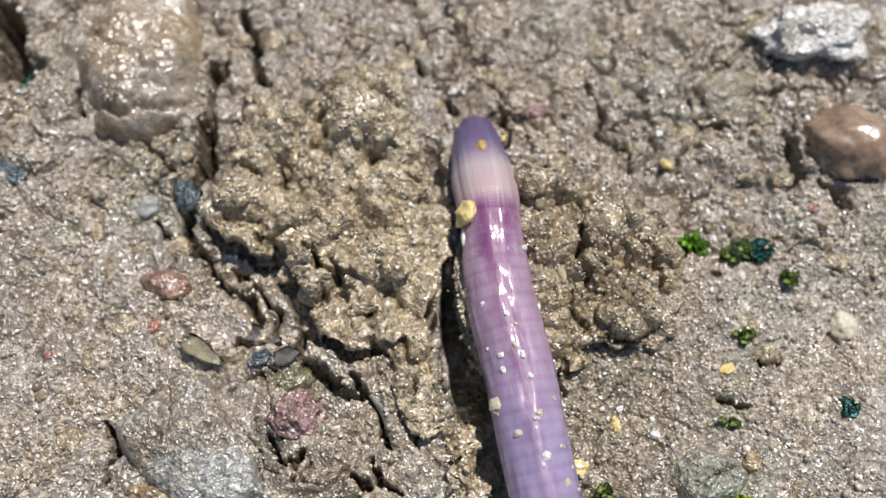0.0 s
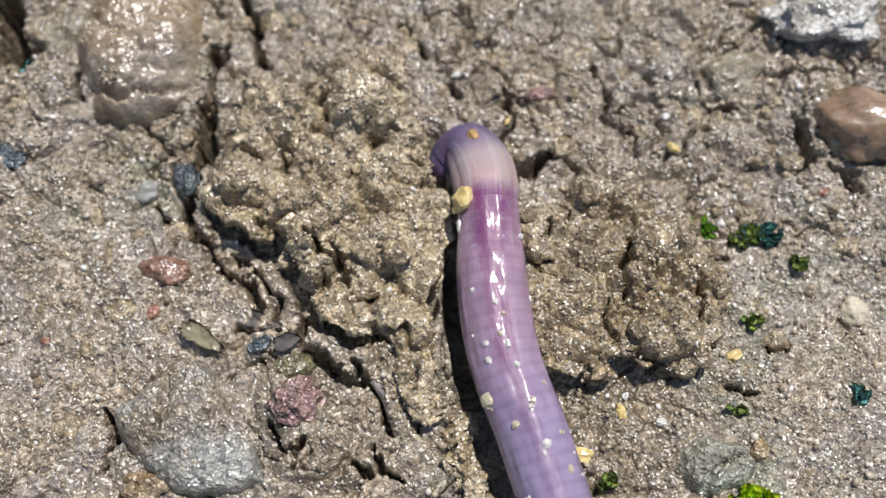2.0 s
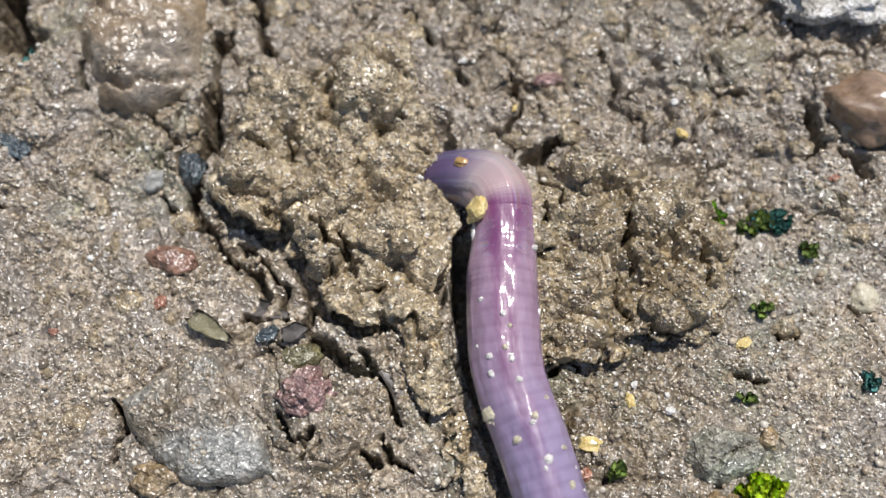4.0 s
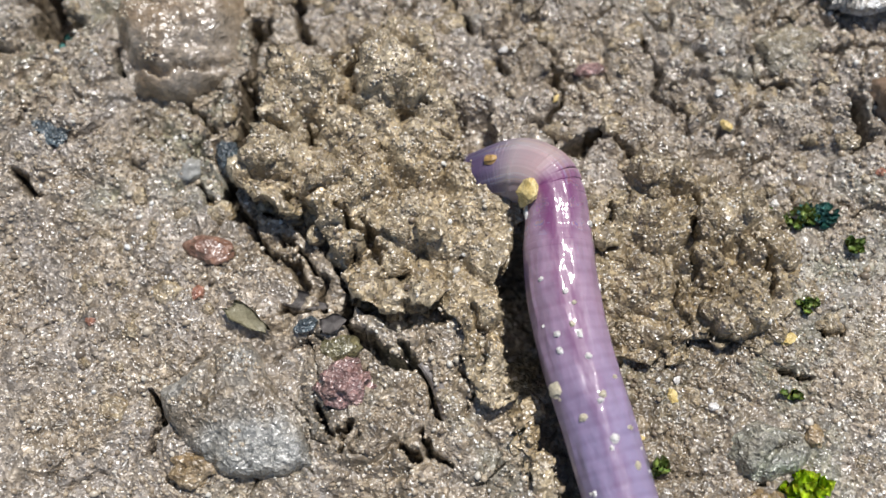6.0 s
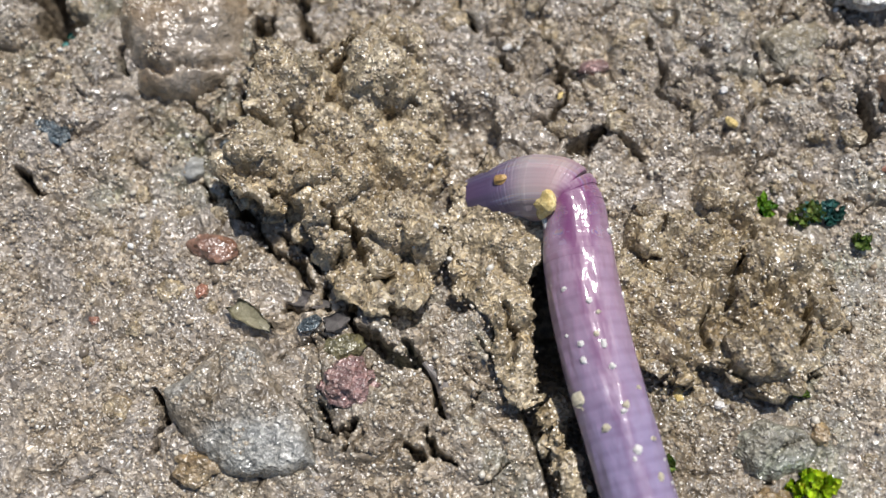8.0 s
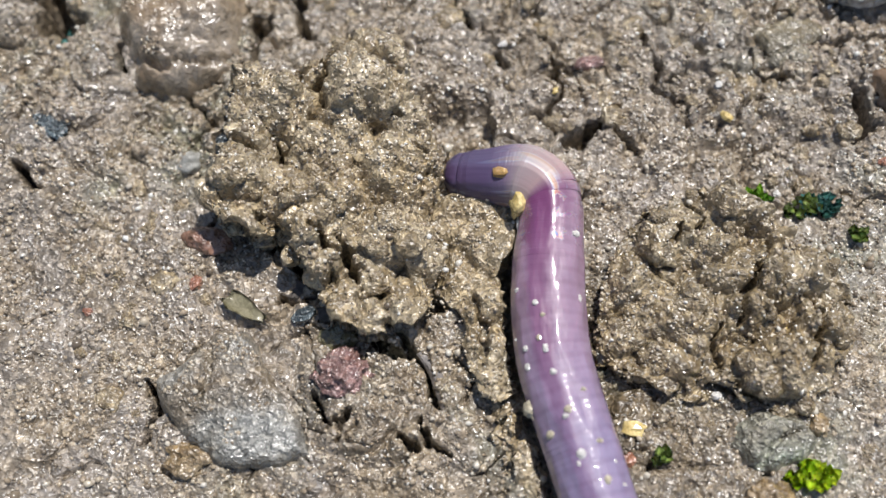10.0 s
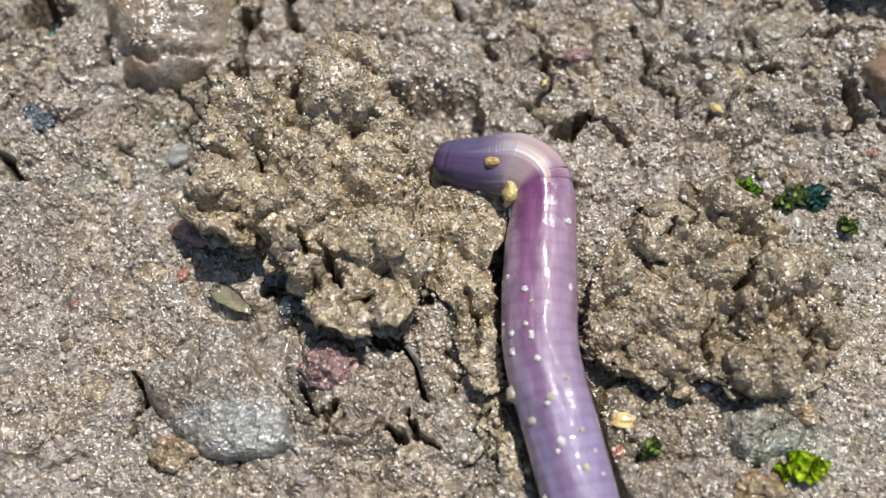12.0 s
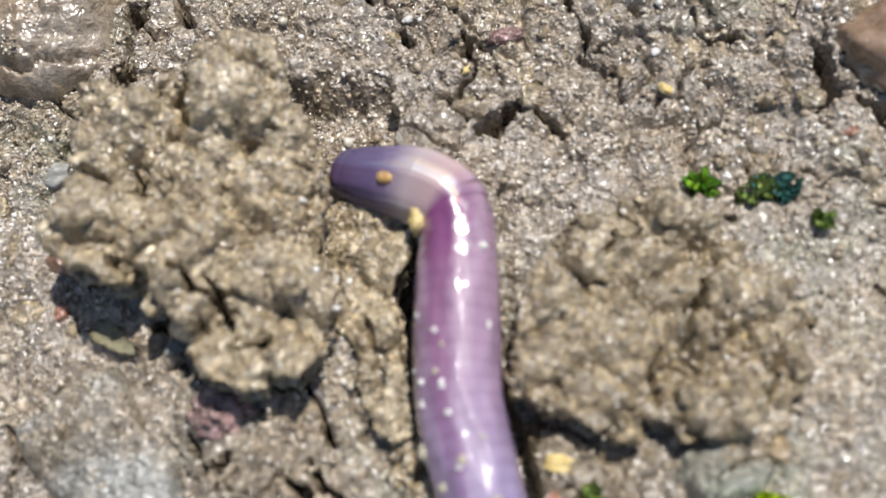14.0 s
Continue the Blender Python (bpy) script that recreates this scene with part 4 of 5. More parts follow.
def build_twig():
    """A splinter of bark with a split end lying in the crack."""
    ob = new("twig")
    bm = bmesh.new()
    rings = []
    for i in range(11):
        s = i / 10
        c = Vector((s * 3.9 - 1.95, 0.15 * math.sin(s * 4), 0.08 * math.sin(s * 5)))
        rad = 0.30 + 0.22 * s
        rings.append([bm.verts.new((c + Vector((0, rad * math.cos(a) * (1 + 0.2 * noise.noise(Vector((s * 4, a, 1)))), rad * 0.7 * math.sin(a) * (1 + 0.25 * noise.noise(Vector((s * 5, a, 7))))))) * MM)
                      for a in [k * math.tau / 12 for k in range(12)]])
    for a, b in zip(rings, rings[1:]):
        for k in range(12):
            bm.faces.new((a[k], a[(k + 1) % 12], b[(k + 1) % 12], b[k]))
    bm.faces.new(rings[0][::-1])
    bm.faces.new(rings[-1])
    part("stem", bm, S_TWIG, ob)
    bm = bmesh.new()
    bmesh.ops.create_icosphere(bm, subdivisions=3, radius=1)
    for v in bm.verts:
        v.co = Vector((v.co.x * 0.55, v.co.y * 0.42, v.co.z * 0.4)) * (1 + 0.3 * noise.noise(v.co * 2.5)) * MM
    knob = part("knot", bm, S_GREY, ob, "pale grey broken knot")
    knob.location = (2.0 * MM, 0, 0.05 * MM)
    ob.matrix_basis = pose(-1.5 * MM, -10.6 * MM, -0.45 * MM, 0, 4, -60)
    tagged(ob, "short grey splinter of bark lying in a soil crack", "twig")


build_twig()


def flake(x, y, length, width, mat, label, turn, seed):
    """A thin torn scrap, curled a little, with a ragged rim."""
    rs = random.Random(seed)
    bm = bmesh.new()
    rim = []
    for k in range(18):
        a = k * math.tau / 18
        r = rs.uniform(0.75, 1.12)
        rim.append((math.cos(a) * length / 2 * r, math.sin(a) * width / 2 * r * (1 - 0.35 * math.cos(a))))
    rows = []
    for f in (0.0, 0.35, 0.7, 1.0):
        rows.append([bm.verts.new(Vector((px * f, py * f, 0.22 * (py * f / width * 2) ** 2 + 0.10 * math.sin(px * f * 1.7) + rs.uniform(-0.03, 0.03))) * MM) for px, py in rim] if f else [bm.verts.new((0, 0, 0))])
    for k in range(18):
        bm.faces.new((rows[0][0], rows[1][k], rows[1][(k + 1) % 18]))
        for a, b in zip(rows[1:], rows[2:]):
            bm.faces.new((a[k], b[k], b[(k + 1) % 18], a[(k + 1) % 18]))
    bmesh.ops.solidify(bm, geom=bm.faces[:], thickness=0.14 * MM)
    for fc in bm.faces:
        fc.smooth = True
    ob = part("flake", bm, mat)
    ob.matrix_basis = pose(x * MM, y * MM, (ground_z(x, y) + 0.25) * MM, rs.uniform(-6, 6), rs.uniform(-6, 6), turn)
    return tagged(ob, label, "flake")


flake(-13.5, -6.2, 3.4, 1.4, S_LEAF, "pale olive flake of dead leaf", -32, 1)
flake(-10.2, -4.9, 3.8, 1.2, S_TWIG, "thin grey-brown flake of bark", -12, 2)
flake(-8.0, -6.6, 1.9, 1.3, S_TWIG, "small grey flake of bark beside a crack", 20, 3)
flake(23.8, 10.6, 1.7, 0.8, S_TWIG, "narrow grey-brown scrap of bark on the soil", 24, 4)


def moss_leaf():
    """A pointed cupped leaf, about half a millimetre long."""
    bm = bmesh.new()
    n = 5
    left, mid, right = [], [], []
    for i in range(n):
        s = i / (n - 1)
        w = 0.24 * math.sin(math.pi * min(1, 0.16 + s * 0.84)) + 0.005
        up = 0.25 * s * s
        left.append(bm.verts.new(Vector((-w, s * 0.5, up + 0.06)) * MM))
        mid.append(bm.verts.new(Vector((0, s * 0.53, up)) * MM))
        right.append(bm.verts.new(Vector((w, s * 0.5, up + 0.06)) * MM))
    for i in range(n - 1):
        bm.faces.new((left[i], mid[i], mid[i + 1], left[i + 1]))
        bm.faces.new((mid[i], right[i], right[i + 1], mid[i + 1]))
    bmesh.ops.solidify(bm, geom=bm.faces[:], thickness=0.03 * MM)
    for f in bm.faces:
        f.smooth = True
    me = bpy.data.meshes.new("leaf")
    bm.to_mesh(me)
    bm.free()
    return me


def leaf_material(name, a, b_):
    m, t, b = material(name)
    info = t.nodes.new("ShaderNodeObjectInfo")
    t.links.new(ramp(t, info.outputs["Random"], [(0.0, a), (1.0, b_)]), b.inputs["Base Color"])
    b.inputs["Roughness"].default_value = 0.25
    b.inputs["Coat Weight"].default_value = 0.6
    b.inputs["Transmission Weight"].default_value = 0.0
    b.inputs["Subsurface Weight"].default_value = 0.2
    b.inputs["Subsurface Scale"].default_value = 0.0002
    bump(t, b, noise_node(t, coords(t), 4000, 3), 0.00003)
    return m


MOSS_DARK = leaf_material("dark_moss", (0.15, 0.23, 0.045), (0.32, 0.42, 0.09))
MOSS_BRIGHT = leaf_material("bright_moss", (0.38, 0.60, 0.01), (0.74, 0.86, 0.04))
MOSS_GREEN = leaf_material("green_moss", (0.09, 0.28, 0.015), (0.28, 0.52, 0.03))
MOSS_TEAL = leaf_material("teal_moss", (0.04, 0.15, 0.11), (0.14, 0.38, 0.34))


def moss(x, y, spread, count, mat, label, seed):
    ob = new("moss_tuft")
    ob.matrix_basis = pose(x * MM, y * MM, ground_z(x, y) * MM)
    me = moss_leaf()
    rs = random.Random(seed)
    for _ in range(count):
        a, d = rs.uniform(0, math.tau), 0.85 * spread * math.sqrt(rs.random())
        leaf = part("leaf", me, mat, ob)
        px, py = d * math.cos(a) * 1.25, d * math.sin(a) * 0.75
        dz = ground_z(x + px, y + py) - ground_z(x, y)
        leaf.matrix_basis = pose(px * MM, py * MM, (dz + rs.uniform(0.0, 0.12) + 0.18 * (1 - (d / spread) ** 2)) * MM, rs.uniform(-20, 15), rs.uniform(-22, 22), rs.uniform(0, 360))
        leaf.scale = [rs.uniform(0.8, 1.35) * (1.35 if mat == MOSS_BRIGHT else 1.0)] * 3
    tagged(ob, label, "moss", "moss tufts")


moss(21.9, 0.6, 0.85, 44, MOSS_DARK, "small dark green moss tuft on bare soil", 1)
moss(23.1, 0.9, 1.0, 50, MOSS_TEAL, "wet dark green moss tuft with a bluish shine", 2)
moss(25.2, -1.2, 0.5, 16, MOSS_DARK, "small dark green moss tuft on bare soil", 3)
moss(19.0, 1.2, 0.8, 40, MOSS_GREEN, "small fresh green moss tuft on bare soil", 9)
moss(21.8, -5.3, 0.5, 16, MOSS_DARK, "small olive green moss tuft on bare soil", 4)
moss(11.9, -15.5, 0.5, 18, MOSS_DARK, "small olive green moss tuft on bare soil", 5)
moss(20.4, -10.7, 0.35, 8, MOSS_DARK, "tiny olive green moss tuft on bare soil", 6)
moss(28.1, -9.9, 0.5, 14, MOSS_TEAL, "small bluish green moss tuft on bare soil", 7)
moss(20.6, -16.4, 1.0, 44, MOSS_BRIGHT, "bright yellow-green sunlit moss tuft", 8)
moss(-27.3, 13.2, 0.5, 8, MOSS_TEAL, "tiny dark green moss tuft in a hollow", 10)


# ================= the earthworm =================
STATIONS = (-7.2, -4.8, -2.4, 0.0, 3.0, 6.5, 10.5, 15.0)
WORM = {}


def worm_at(t, *xy):
    """The worm's middle line at a time: x, y at each station, from the head backwards, in millimetres."""
    WORM[t] = [(xy[2 * i], xy[2 * i + 1]) for i in range(len(STATIONS))]


worm_at(0.0, 4.4, 10.4, 4.5, 7.7, 4.8, 5.0, 5.2, 2.4, 5.4, -0.6, 5.9, -4.1, 6.8, -8.0, 7.5, -12.4)
worm_at(0.5, 4.2, 10.6, 4.3, 8.0, 4.4, 5.4, 4.8, 2.8, 4.9, -0.2, 5.3, -3.7, 6.4, -7.5, 7.6, -11.9)
worm_at(1.0, 4.4, 9.2, 4.4, 6.8, 4.7, 4.4, 5.2, 2.1, 5.3, -0.9, 5.7, -4.4, 6.7, -8.2, 8.0, -12.5)
worm_at(1.5, 3.7, 9.3, 3.8, 6.9, 4.1, 4.5, 4.5, 2.1, 5.0, -0.8, 5.6, -4.3, 6.5, -8.2, 7.9, -12.5)
worm_at(2.0, 1.6, 5.5, 3.5, 6.8, 4.5, 4.6, 4.8, 2.2, 4.9, -0.8, 5.1, -4.3, 5.7, -8.2, 7.2, -12.5)
worm_at(2.2, 1.2, 4.9, 3.2, 6.2, 4.5, 4.4, 4.7, 2.0, 4.9, -0.9, 5.2, -4.4, 5.8, -8.4, 7.3, -12.6)
worm_at(4.3, -0.1, 4.3, 2.2, 3.8, 4.4, 2.9, 5.3, 0.8, 5.2, -2.2, 5.1, -5.7, 5.3, -9.7, 6.7, -14.0)
worm_at(4.5, -0.2, 4.3, 2.2, 3.7, 4.4, 2.9, 5.3, 0.8, 5.2, -2.2, 5.2, -5.7, 5.4, -9.7, 6.9, -13.9)
worm_at(5.0, 0.2, 4.1, 2.6, 3.6, 4.7, 2.5, 5.2, 0.2, 5.0, -2.8, 5.1, -6.3, 5.4, -10.3, 6.8, -14.5)
worm_at(5.5, -0.8, 4.3, 1.6, 4.0, 4.0, 3.6, 5.3, 1.9, 5.4, -1.1, 5.5, -4.6, 6.2, -8.5, 7.3, -12.9)
worm_at(6.0, -0.7, 3.8, 1.7, 3.6, 4.1, 3.3, 5.8, 1.8, 6.0, -1.2, 6.2, -4.7, 6.9, -8.6, 8.1, -13.0)
worm_at(6.5, -0.8, 3.3, 1.6, 3.1, 3.9, 2.8, 5.6, 1.2, 5.9, -1.8, 6.2, -5.2, 7.0, -9.2, 8.1, -13.5)
worm_at(7.0, -0.9, 3.4, 1.5, 3.2, 3.9, 3.0, 5.6, 1.5, 5.9, -1.5, 6.3, -5.0, 7.1, -8.9, 8.2, -13.3)
worm_at(7.5, -0.7, 3.3, 1.7, 3.1, 4.1, 2.8, 5.9, 1.5, 6.3, -1.5, 6.8, -5.0, 7.5, -8.9, 8.5, -13.3)
worm_at(8.0, -0.3, 2.2, 2.1, 2.1, 4.5, 2.0, 6.6, 1.1, 6.9, -1.9, 7.3, -5.4, 8.0, -9.3, 9.1, -13.7)
worm_at(8.2, -0.3, 2.2, 2.1, 2.1, 4.5, 2.0, 6.6, 1.1, 6.9, -1.9, 7.3, -5.4, 8.0, -9.3, 9.1, -13.7)
worm_at(10.3, -0.5, 2.8, 1.9, 2.3, 4.2, 1.9, 5.6, 0.1, 5.4, -2.9, 5.2, -6.4, 5.5, -10.4, 6.7, -14.7)
worm_at(10.5, -0.3, 2.8, 2.0, 2.3, 4.3, 1.9, 5.7, -0.0, 5.5, -3.0, 5.3, -6.5, 5.6, -10.5, 6.7, -14.8)
worm_at(11.0, -0.1, 2.8, 2.2, 2.2, 4.5, 1.7, 6.0, -0.1, 5.8, -3.1, 5.4, -6.6, 6.0, -10.6, 8.1, -14.5)
worm_at(11.5, 0.1, 2.8, 2.4, 2.2, 4.7, 1.9, 6.2, 0.1, 5.9, -2.8, 5.5, -6.3, 5.6, -10.3, 6.7, -14.6)
worm_at(12.0, -0.4, 3.1, 1.9, 2.4, 4.3, 2.1, 5.9, 0.5, 5.7, -2.5, 5.5, -6.0, 5.5, -10.0, 6.5, -14.3)
worm_at(12.5, -0.2, 3.3, 2.0, 2.3, 4.4, 1.9, 6.0, 0.3, 5.9, -2.7, 5.5, -6.2, 5.4, -10.2, 6.4, -14.5)
worm_at(13.0, -0.4, 2.8, 1.9, 2.1, 4.2, 1.5, 5.6, -0.3, 5.6, -3.3, 5.4, -6.8, 5.4, -10.8, 7.0, -15.1)
worm_at(13.5, -0.4, 3.0, 1.8, 2.2, 4.1, 1.4, 5.9, -0.2, 5.9, -3.2, 5.5, -6.6, 5.3, -10.6, 6.7, -14.9)
worm_at(14.0, -0.8, 2.8, 1.4, 2.0, 3.7, 1.2, 5.6, -0.3, 5.6, -3.2, 5.5, -6.7, 5.5, -10.7, 6.4, -15.1)


def spine_height(s, t):
    deep = 1.4 if t < 2.3 else 1.6 if t < 5.2 else 2.5 if t < 9 else 0.2
    return float(np.interp(s, (-8, -6, -3.5, -1, 3, 20, 30, 60), (0.7 - 1.3 * deep, 1.0 - deep, 1.7 - 0.35 * deep, 1.9, 1.8, 1.75, 2.35, 1.0)))


def course(s, t):
    """A place on the line through the stations, s millimetres behind the neck."""
    pts = WORM[t]
    first = 2 * Vector(pts[0]) - Vector(pts[1])
    tail = (Vector(pts[-1]) - Vector(pts[-2])).normalized()
    tail = (tail + Vector((0.25, -1.0))).normalized()
    stations = (2 * STATIONS[0] - STATIONS[1],) + STATIONS + (28.0, 45.0, 75.0)
    line = [first] + [Vector(p) for p in pts] + [Vector(pts[-1]) + tail * 13, Vector(pts[-1]) + tail * 30, Vector(pts[-1]) + tail * 60]
    i = max(1, min(len(stations) - 3, int(np.searchsorted(stations, s)) - 1))
    s0, s1, s2, s3 = stations[i - 1:i + 3]
    p0, p1, p2, p3 = line[i - 1:i + 3]
    u = (s - s1) / (s2 - s1)
    m1 = (p2 - p0) / (s2 - s0) * (s2 - s1)
    m2 = (p3 - p1) / (s3 - s1) * (s2 - s1)
    p = (2 * u ** 3 - 3 * u ** 2 + 1) * p1 + (u ** 3 - 2 * u ** 2 + u) * m1 + (-2 * u ** 3 + 3 * u ** 2) * p2 + (u ** 3 - u ** 2) * m2
    return Vector((p.x, p.y, spine_height(s, t)))


def spine(s, t):
    """A place on the worm's middle line, with the corners at the stations eased."""
    ease = 0.7 if s > 0 else 0.35
    return sum((k * course(s + d * ease, t) for d, k in ((-2, 1), (-1, 2), (0, 3), (1, 2), (2, 1))), Vector((0, 0, 0))) / 9


def spine_frame(s, t):
    """Axes on the middle line: y towards the head, z to the back."""
    ahead = (spine(s - 0.4, t) - spine(s + 0.4, t)).normalized()
    roll = 0.0 if t < 9 else -22.0
    side = ahead.cross(Vector((0, 0, 1))).normalized()
    up = side.cross(ahead)
    m = Matrix((side, ahead, up)).transposed().to_4x4()
    return Matrix.Translation(spine(s, t) * MM) @ m @ pose(0, 0, 0, 0, roll, 0)


def girth(s):
    return float(np.interp(s, (-6.9, -6.4, -5.8, -4.5, -2.5, -1.0, 0.0, 2.0, 4.0, 7.0, 12.0, 25.0, 45.0, 58.0),
                           (1.28, 1.54, 1.70, 1.86, 2.16, 2.12, 1.98, 2.05, 2.24, 2.30, 2.25, 2.1, 1.7, 0.9)))


TONES = ((-7.5, (0.07, 0.055, 0.11)), (-4.4, (0.095, 0.072, 0.145)), (-3.6, (0.15, 0.115, 0.185)), (-2.6, (0.36, 0.29, 0.29)), (-1.0, (0.40, 0.28, 0.27)),
         (-0.2, (0.28, 0.17, 0.235)), (2.0, (0.315, 0.195, 0.265)), (8.0, (0.315, 0.205, 0.285)), (16.0, (0.26, 0.205, 0.32)), (60.0, (0.26, 0.20, 0.30)))
# strength and width of the vessel along the back
VESSEL = ((-7.5, 0.2, 0.5), (-3.8, 0.1, 0.5), (-0.9, 0.1, 0.6), (-0.2, 1.0, 1.2), (2.5, 1.0, 0.9), (4.5, 0.75, 0.6), (10.0, 0.6, 0.5), (15.0, 0.3, 0.4), (60.0, 0.2, 0.3))


def along(table, s):
    """Values between the rows of a table (place, value or values)."""
    at = [r[0] for r in table]
    cols = [r[1] if isinstance(r[1], tuple) else r[1:] for r in table]
    return [float(np.interp(s, at, [c[k] for c in cols])) for k in range(len(cols[0]))]


def ring_mesh(name, r_front, r_mid, r_back, length, s_mid):
    """One ring of the body: a low barrel whose ends slip under its neighbours."""
    bm = bmesh.new()
    rows, n = [], 64
    reach = 1.15 if s_mid < 0.5 else 0.75
    for k in range(9):
        u = -1 + 2 * k / 8
        y = u * length * reach
        r = r_mid + (r_front - r_back) / length * y - 0.03 * y * y - 3.0 * max(0.0, abs(y) - 0.55 * length) ** 2
        rows.append([bm.verts.new((r * math.cos(a) * MM, y * MM, r * 0.97 * math.sin(a) * MM)) for a in [j * math.tau / n for j in range(n)]])
    for a, b in zip(rows, rows[1:]):
        for j in range(n):
            bm.faces.new((a[(j + 1) % n], a[j], b[j], b[(j + 1) % n]))
    bm.faces.new(rows[0])
    bm.faces.new(rows[-1][::-1])
    for f in bm.faces:
        f.smooth = len(f.verts) == 4
    me = bpy.data.meshes.new(name)
    bm.to_mesh(me)
    bm.free()
    paint_skin(me, s_mid)
    return me


def paint_skin(me, s_mid):
    tone, vessel = me.color_attributes.new("tone", "FLOAT_COLOR", "POINT"), me.color_attributes.new("vessel", "FLOAT_COLOR", "POINT")
    for v in me.vertices:
        s = s_mid - v.co.y / MM
        tone.data[v.index].color = (*along(TONES, s), 1)
        vessel.data[v.index].color = (*along(VESSEL, s), s * MM, 1)


def build_worm():
    worm = new("earthworm")
    tagged(worm, "moist pinkish-purple earthworm burrowing head first under soil", "earthworm")
    pieces = []
    s = -6.5
    while s < 57:
        gap = 0.17 if s < 0.4 else 0.34 if s < 20 else 1.6
        nxt = s + gap
        mid = s + gap / 2
        ob = part("body_ring", ring_mesh("body_ring", girth(s), girth(mid), girth(nxt), gap, mid), M_SKIN, worm)
        if mid < -0.6:
            ob["label"] = "dark purple head ring" if mid < -3.8 else "pale cream ring behind the head"
        pieces.append((ob, mid))
        s = nxt
    for name, at, r, label in (("snout", -6.5, 1.48, "dark purple blunt snout"), ("tail_tip", 57.0, 0.95, "")):
        bm = bmesh.new()
        bmesh.ops.create_uvsphere(bm, u_segments=24, v_segments=14, radius=1)
        for v in bm.verts:
            v.co = Vector((v.co.x * r, v.co.y * r * 0.9, v.co.z * r * 0.9)) * MM
        for f in bm.faces:
            f.smooth = True
        ob = part(name, bm, M_SKIN, worm, label)
        paint_skin(ob.data, at)
        pieces.append((ob, at))
    return pieces


def build_stuck_grains():
    """Sand grains that cling to the moist skin: place along the body, angle from the back, size, stone."""
    out = []
    rs = random.Random(77)
    small = []
    for _ in range(16):
        d = rs.uniform(0.22, 0.48)
        small.append((rs.uniform(6.5, 19.0), rs.uniform(-62, 62), (d, d * rs.uniform(0.7, 1.2), d * 0.7), rs.choice((S_QUARTZ, S_CREAM, S_QUARTZ)), "tiny pale grain stuck to the worm's back"))
    for k, (s, a, size, mat, label) in enumerate(small + list((
            (0.1, -58, (1.9, 1.8, 1.3), S_YELLOW, "large yellow quartz grain stuck to the worm's neck"),
            (1.5, -74, (0.5, 1.3, 0.4), S_QUARTZ, "pale sliver stuck to the worm's side"),
            (-3.6, 2, (0.7, 0.9, 0.5), S_OCHRE, "brown grain stuck to the worm's head"),
            (12.6, -62, (1.0, 1.0, 0.8), S_CREAM, "pale cream grain stuck to the worm's side"),
            (9.6, -30, (0.45, 0.4, 0.3), S_QUARTZ, "small white grain stuck to the worm's back"),
            (9.9, 4, (0.4, 0.5, 0.3), S_QUARTZ, "small white grain stuck to the worm's back"),
            (11.3, 8, (0.45, 0.4, 0.3), S_QUARTZ, "small white grain stuck to the worm's back"),
            (13.6, 12, (0.5, 0.4, 0.3), S_CREAM, "small cream grain stuck to the worm's back"),
            (14.6, -28, (0.6, 0.5, 0.4), S_CREAM, "small cream grain stuck to the worm's back"),
            (16.2, 10, (0.6, 0.6, 0.4), S_QUARTZ, "small white grain stuck to the worm's back"),
            (2.6, 66, (0.6, 0.5, 0.4), S_QUARTZ, "small white grain stuck to the worm's side"),
            (6.8, 72, (0.4, 0.5, 0.3), S_QUARTZ, "small white grain stuck to the worm's side"),
            (6.2, -40, (0.35, 0.3, 0.25), S_QUARTZ, "tiny pale grain stuck to the worm's back")))):
        bm = bmesh.new()
        bmesh.ops.create_icosphere(bm, subdivisions=3 if size[0] > 1 else 2, radius=0.5)
        for v in bm.verts:
            v.co = Vector((v.co.x * size[0], v.co.y * size[1], v.co.z * size[2])) * (1 + 0.5 * noise.noise(v.co * 2.4 + Vector((k * 2.3, 0.6, k))) + 0.12 * noise.noise(v.co * 9 + Vector((k, k, 0)))) * MM
        ob = tagged(part("sand_grain", bm, mat), label, "sand grain", "grains stuck to the worm")
        out.append((ob, s, a, size[2]))
    return out


worm_pieces = build_worm()
stuck = build_stuck_grains()


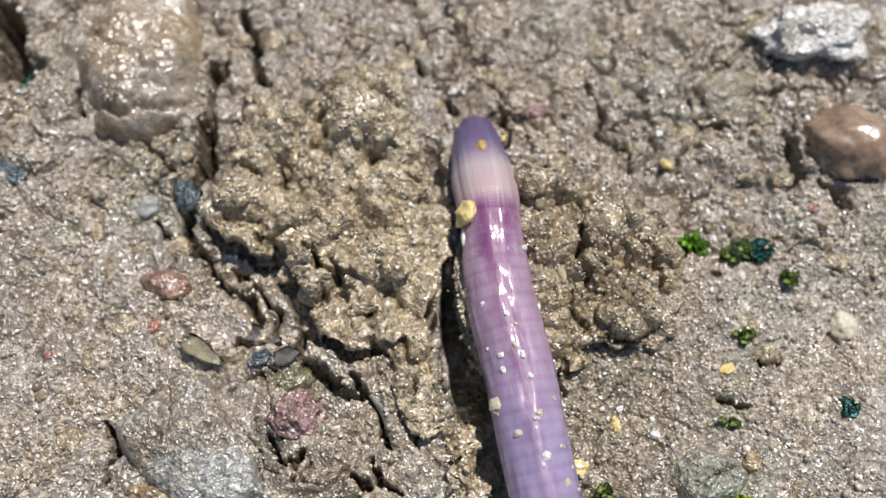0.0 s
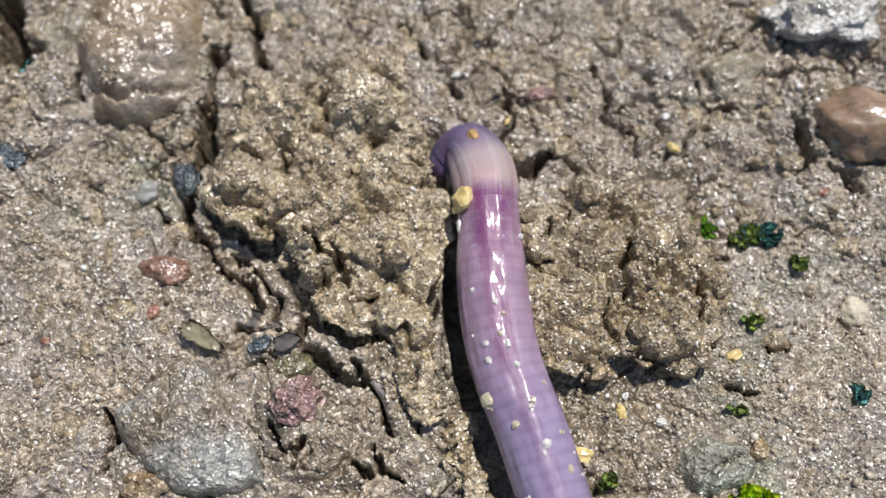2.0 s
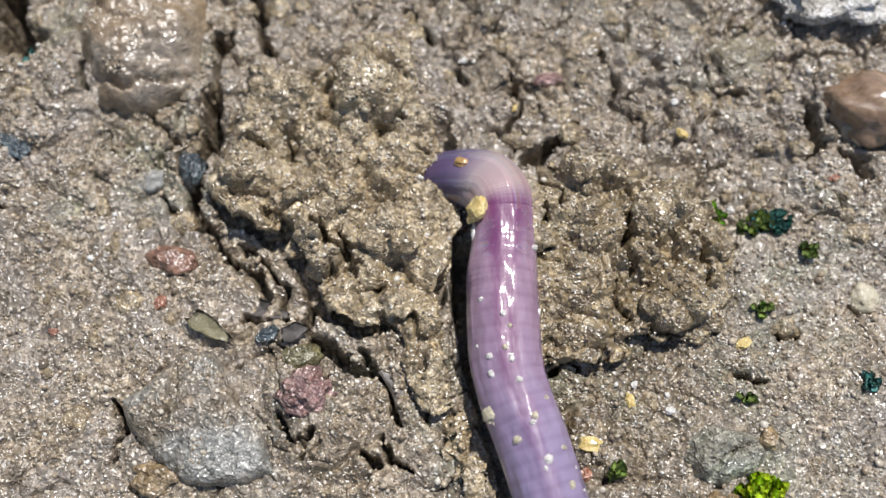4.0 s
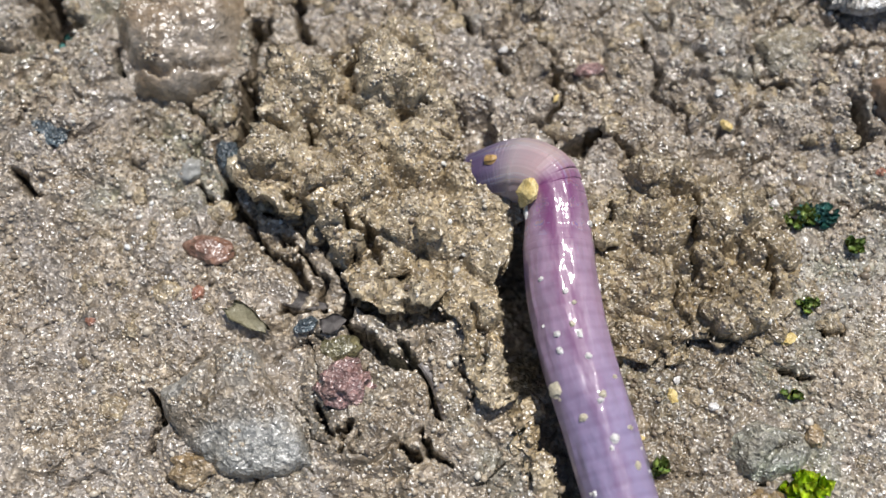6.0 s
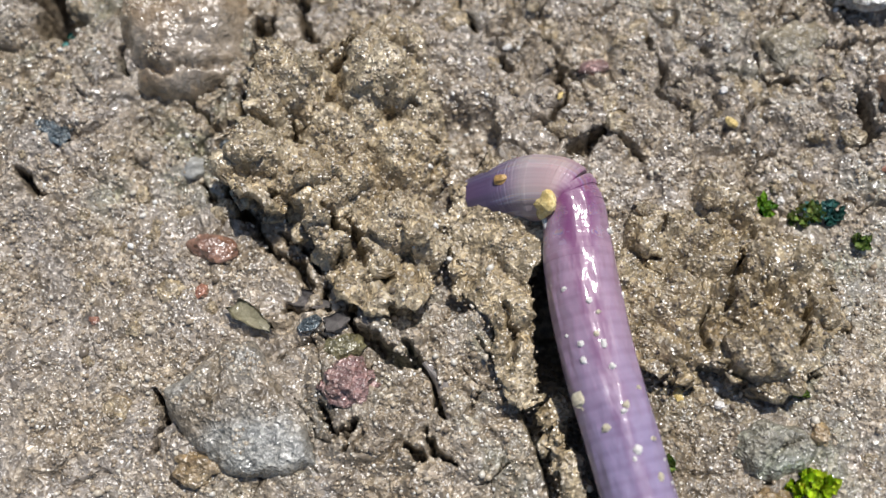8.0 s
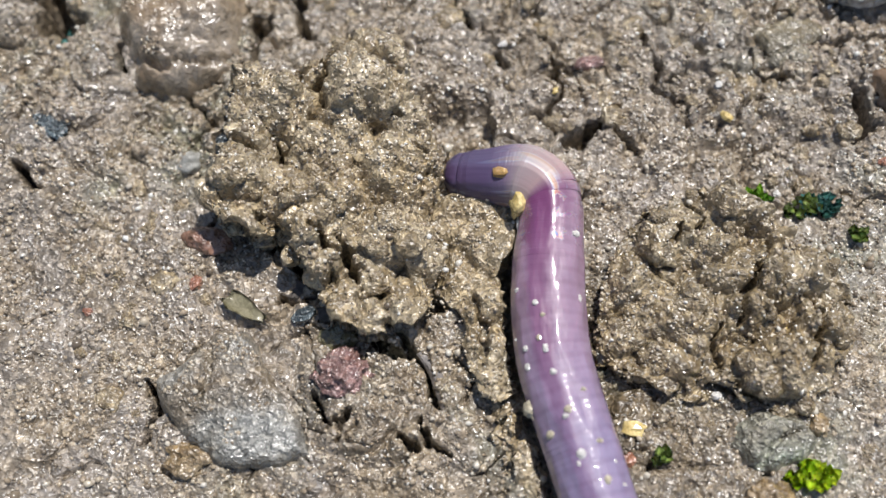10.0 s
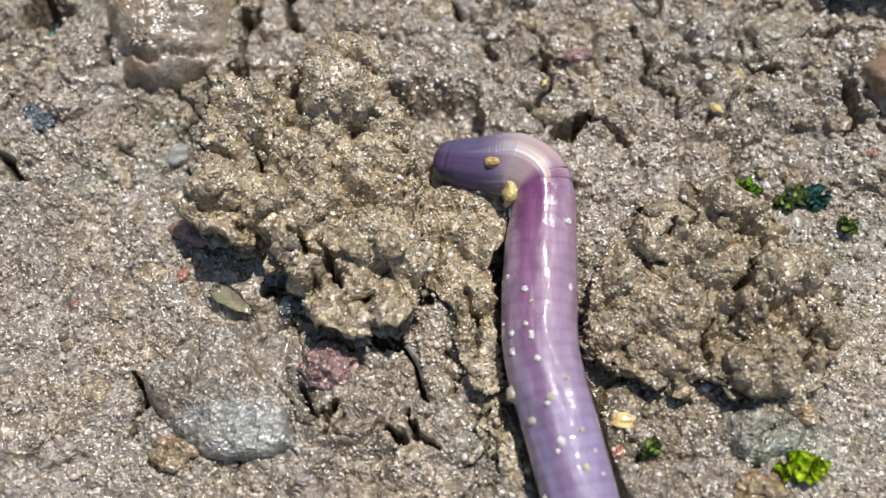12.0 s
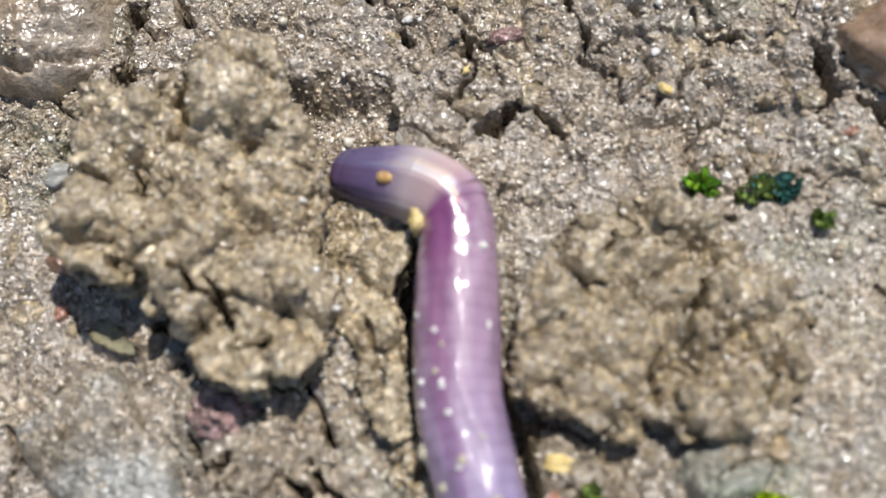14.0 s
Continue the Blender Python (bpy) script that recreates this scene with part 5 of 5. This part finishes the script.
# ================= what moves =================
def motions():
    times = sorted(WORM)
    for ob, s in worm_pieces:
        walk(ob, [(t, spine_frame(s, t)) for t in times])
    for ob, s, a, thick in stuck:
        walk(ob, [(t, spine_frame(s, t) @ pose(0, 0, 0, 0, a, 0) @ pose(0, 0, (girth(s) * 0.98 - 0.02 * thick) * MM)) for t in times])
    walk(clod_a, [
        (0.0, pose(-0.00400, 0.00200, 0.0, 0, 0, 0)),
        (4.8, pose(-0.00400, 0.00200, 0.0, 0, 0, 0)),
        (5.0, pose(-0.00400, 0.00200, 0.0, 0, 0.3, 0)),
        (5.5, pose(-0.00505, 0.00230, 0.0001, 1, 3, 1)),
        (6.0, pose(-0.00512, 0.00230, 0.0001, 1, 3.8, 1)),
        (6.5, pose(-0.00508, 0.00230, 0.0001, 1, 4, 1)),
        (7.0, pose(-0.00520, 0.00227, 0.0001, 0.8, 4.7, 1.2)),
        (7.5, pose(-0.00570, 0.00230, 0.0002, 1.3, 6.5, 1.5)),
        (8.0, pose(-0.00630, 0.00210, 0.0002, 3, 9.5, 0.8)),
        (8.2, pose(-0.00632, 0.00200, 0.0003, 2.6, 10, 0.8)),
        (10.3, pose(-0.00645, -0.00045, 0.00180, 1.8, 4.8, 4.4)),
        (10.5, pose(-0.00650, -0.00065, 0.00185, 1.6, 4.5, 4.5)),
        (11.0, pose(-0.00735, -0.00135, 0.00180, 0.8, 2.4, 3.2)),
        (11.5, pose(-0.00700, -0.00120, 0.00185, 0.6, 2.2, 5.0)),
        (12.0, pose(-0.00680, -0.00110, 0.00190, 0.4, 2.4, 6.2)),
        (12.5, pose(-0.00690, -0.00145, 0.00205, -0.4, 2.6, 5.8)),
        (13.0, pose(-0.00700, -0.00185, 0.00225, -1.0, 3.2, 5.4)),
        (13.5, pose(-0.00660, -0.00185, 0.00250, -0.4, 5.0, 5.6)),
        (14.0, pose(-0.00630, -0.00185, 0.00275, 0.4, 7.0, 5.8))])
    walk(clod_c, [
        (0.0, pose(0.0005, -0.0080, 0.0)),
        (5.0, pose(0.0005, -0.0080, 0.0)),
        (5.5, pose(0.0011, -0.0080, 0.0001, 0, 0, 0)),
        (6.5, pose(0.0020, -0.0080, 0.0001, 0, 0, -2)),
        (7.5, pose(0.0026, -0.0081, 0.0002, 0, 0, -3)),
        (8.0, pose(0.0033, -0.0081, 0.0002, 0, 0, -4)),
        (8.2, pose(0.0033, -0.0081, 0.0002, 0, 0, -4)),
        (10.3, pose(0.0018, -0.0083, 0.0002, 0, 0, -1)),
        (11.5, pose(0.0021, -0.0083, 0.0002, 0, 0, -1)),
        (12.5, pose(0.0020, -0.0084, 0.0002, 0, 0, -1)),
        (14.0, pose(0.0017, -0.0085, 0.0001, 0, 0, 0))])
    walk(clod_d, [(t, pose((2.8 + dx) * MM, -0.015, 0.0)) for t, dx in (
        (0.0, 1.1), (1.0, 1.4), (2.0, 0.7), (4.3, 0.1), (5.0, 0.1), (5.5, 0.9), (6.0, 1.8), (7.0, 2.2), (7.5, 2.5), (8.0, 3.2), (8.2, 3.2), (10.3, 0.6), (11.0, 1.4), (11.5, 0.7), (12.5, 0.5), (14.0, 0.5))])
    walk(clod_b, [
        (0.0, pose(0.01440, -0.00200, 0.00060, 4, 3, 6)),
        (0.5, pose(0.01500, -0.00290, 0.00060, 2, 2, 3)),
        (1.0, pose(0.01594, -0.00330, 0.00040, 0, 1, -0.9)),
        (1.5, pose(0.01600, -0.00300, 0.00000, 0, 0, 0)),
        (2.0, pose(0.01642, -0.00460, 0.00060, -5, 1, -6.8)),
        (2.2, pose(0.01684, -0.00560, 0.00080, -8, 0, -11.0)),
        (4.3, pose(0.01630, -0.00310, 0.00050, 4, 3, 4)),
        (4.5, pose(0.01653, -0.00309, 0.00045, 4, 2.4, 4.1)),
        (5.0, pose(0.01657, -0.00311, 0.00045, 4.0, 2.4, 4.3)),
        (5.5, pose(0.01657, -0.00303, 0.00045, 4.0, 2.0, 4.2)),
        (6.0, pose(0.01766, -0.00401, 0.00010, 0, -1.8, -1.9)),
        (6.5, pose(0.01777, -0.00472, 0.00020, -3.5, -3.1, -4.1)),
        (7.0, pose(0.01772, -0.00499, 0.00045, -5.8, -2.8, -5.1)),
        (7.5, pose(0.01797, -0.00525, 0.00033, -3.4, -0.3, -8.7)),
        (8.0, pose(0.01888, -0.00720, 0.00064, -6.7, -2.9, -19.3)),
        (8.2, pose(0.01887, -0.00779, 0.00084, -7.6, -4.2, -20.1)),
        (10.3, pose(0.01969, -0.00874, 0.00041, 4.3, 3.1, -19.5)),
        (10.5, pose(0.01961, -0.00874, 0.00063, 4.2, 3.0, -19.4)),
        (11.0, pose(0.01966, -0.00902, 0.00070, 4.6, 4.0, -19.9)),
        (11.5, pose(0.01970, -0.00928, 0.00060, 1.9, 4.0, -21.2)),
        (12.0, pose(0.01960, -0.00926, 0.00070, 2.7, 3.8, -21.4)),
        (12.5, pose(0.01967, -0.00916, 0.00047, 1.8, 4.2, -21.5)),
        (13.0, pose(0.01953, -0.00938, 0.00020, 0.1, 5.6, -22.0)),
        (13.5, pose(0.01956, -0.00947, 0.00020, -3.4, 7.0, -23.0)),
        (14.0, pose(0.01946, -0.00980, 0.00020, -6.9, 9.4, -22.4))])


motions()
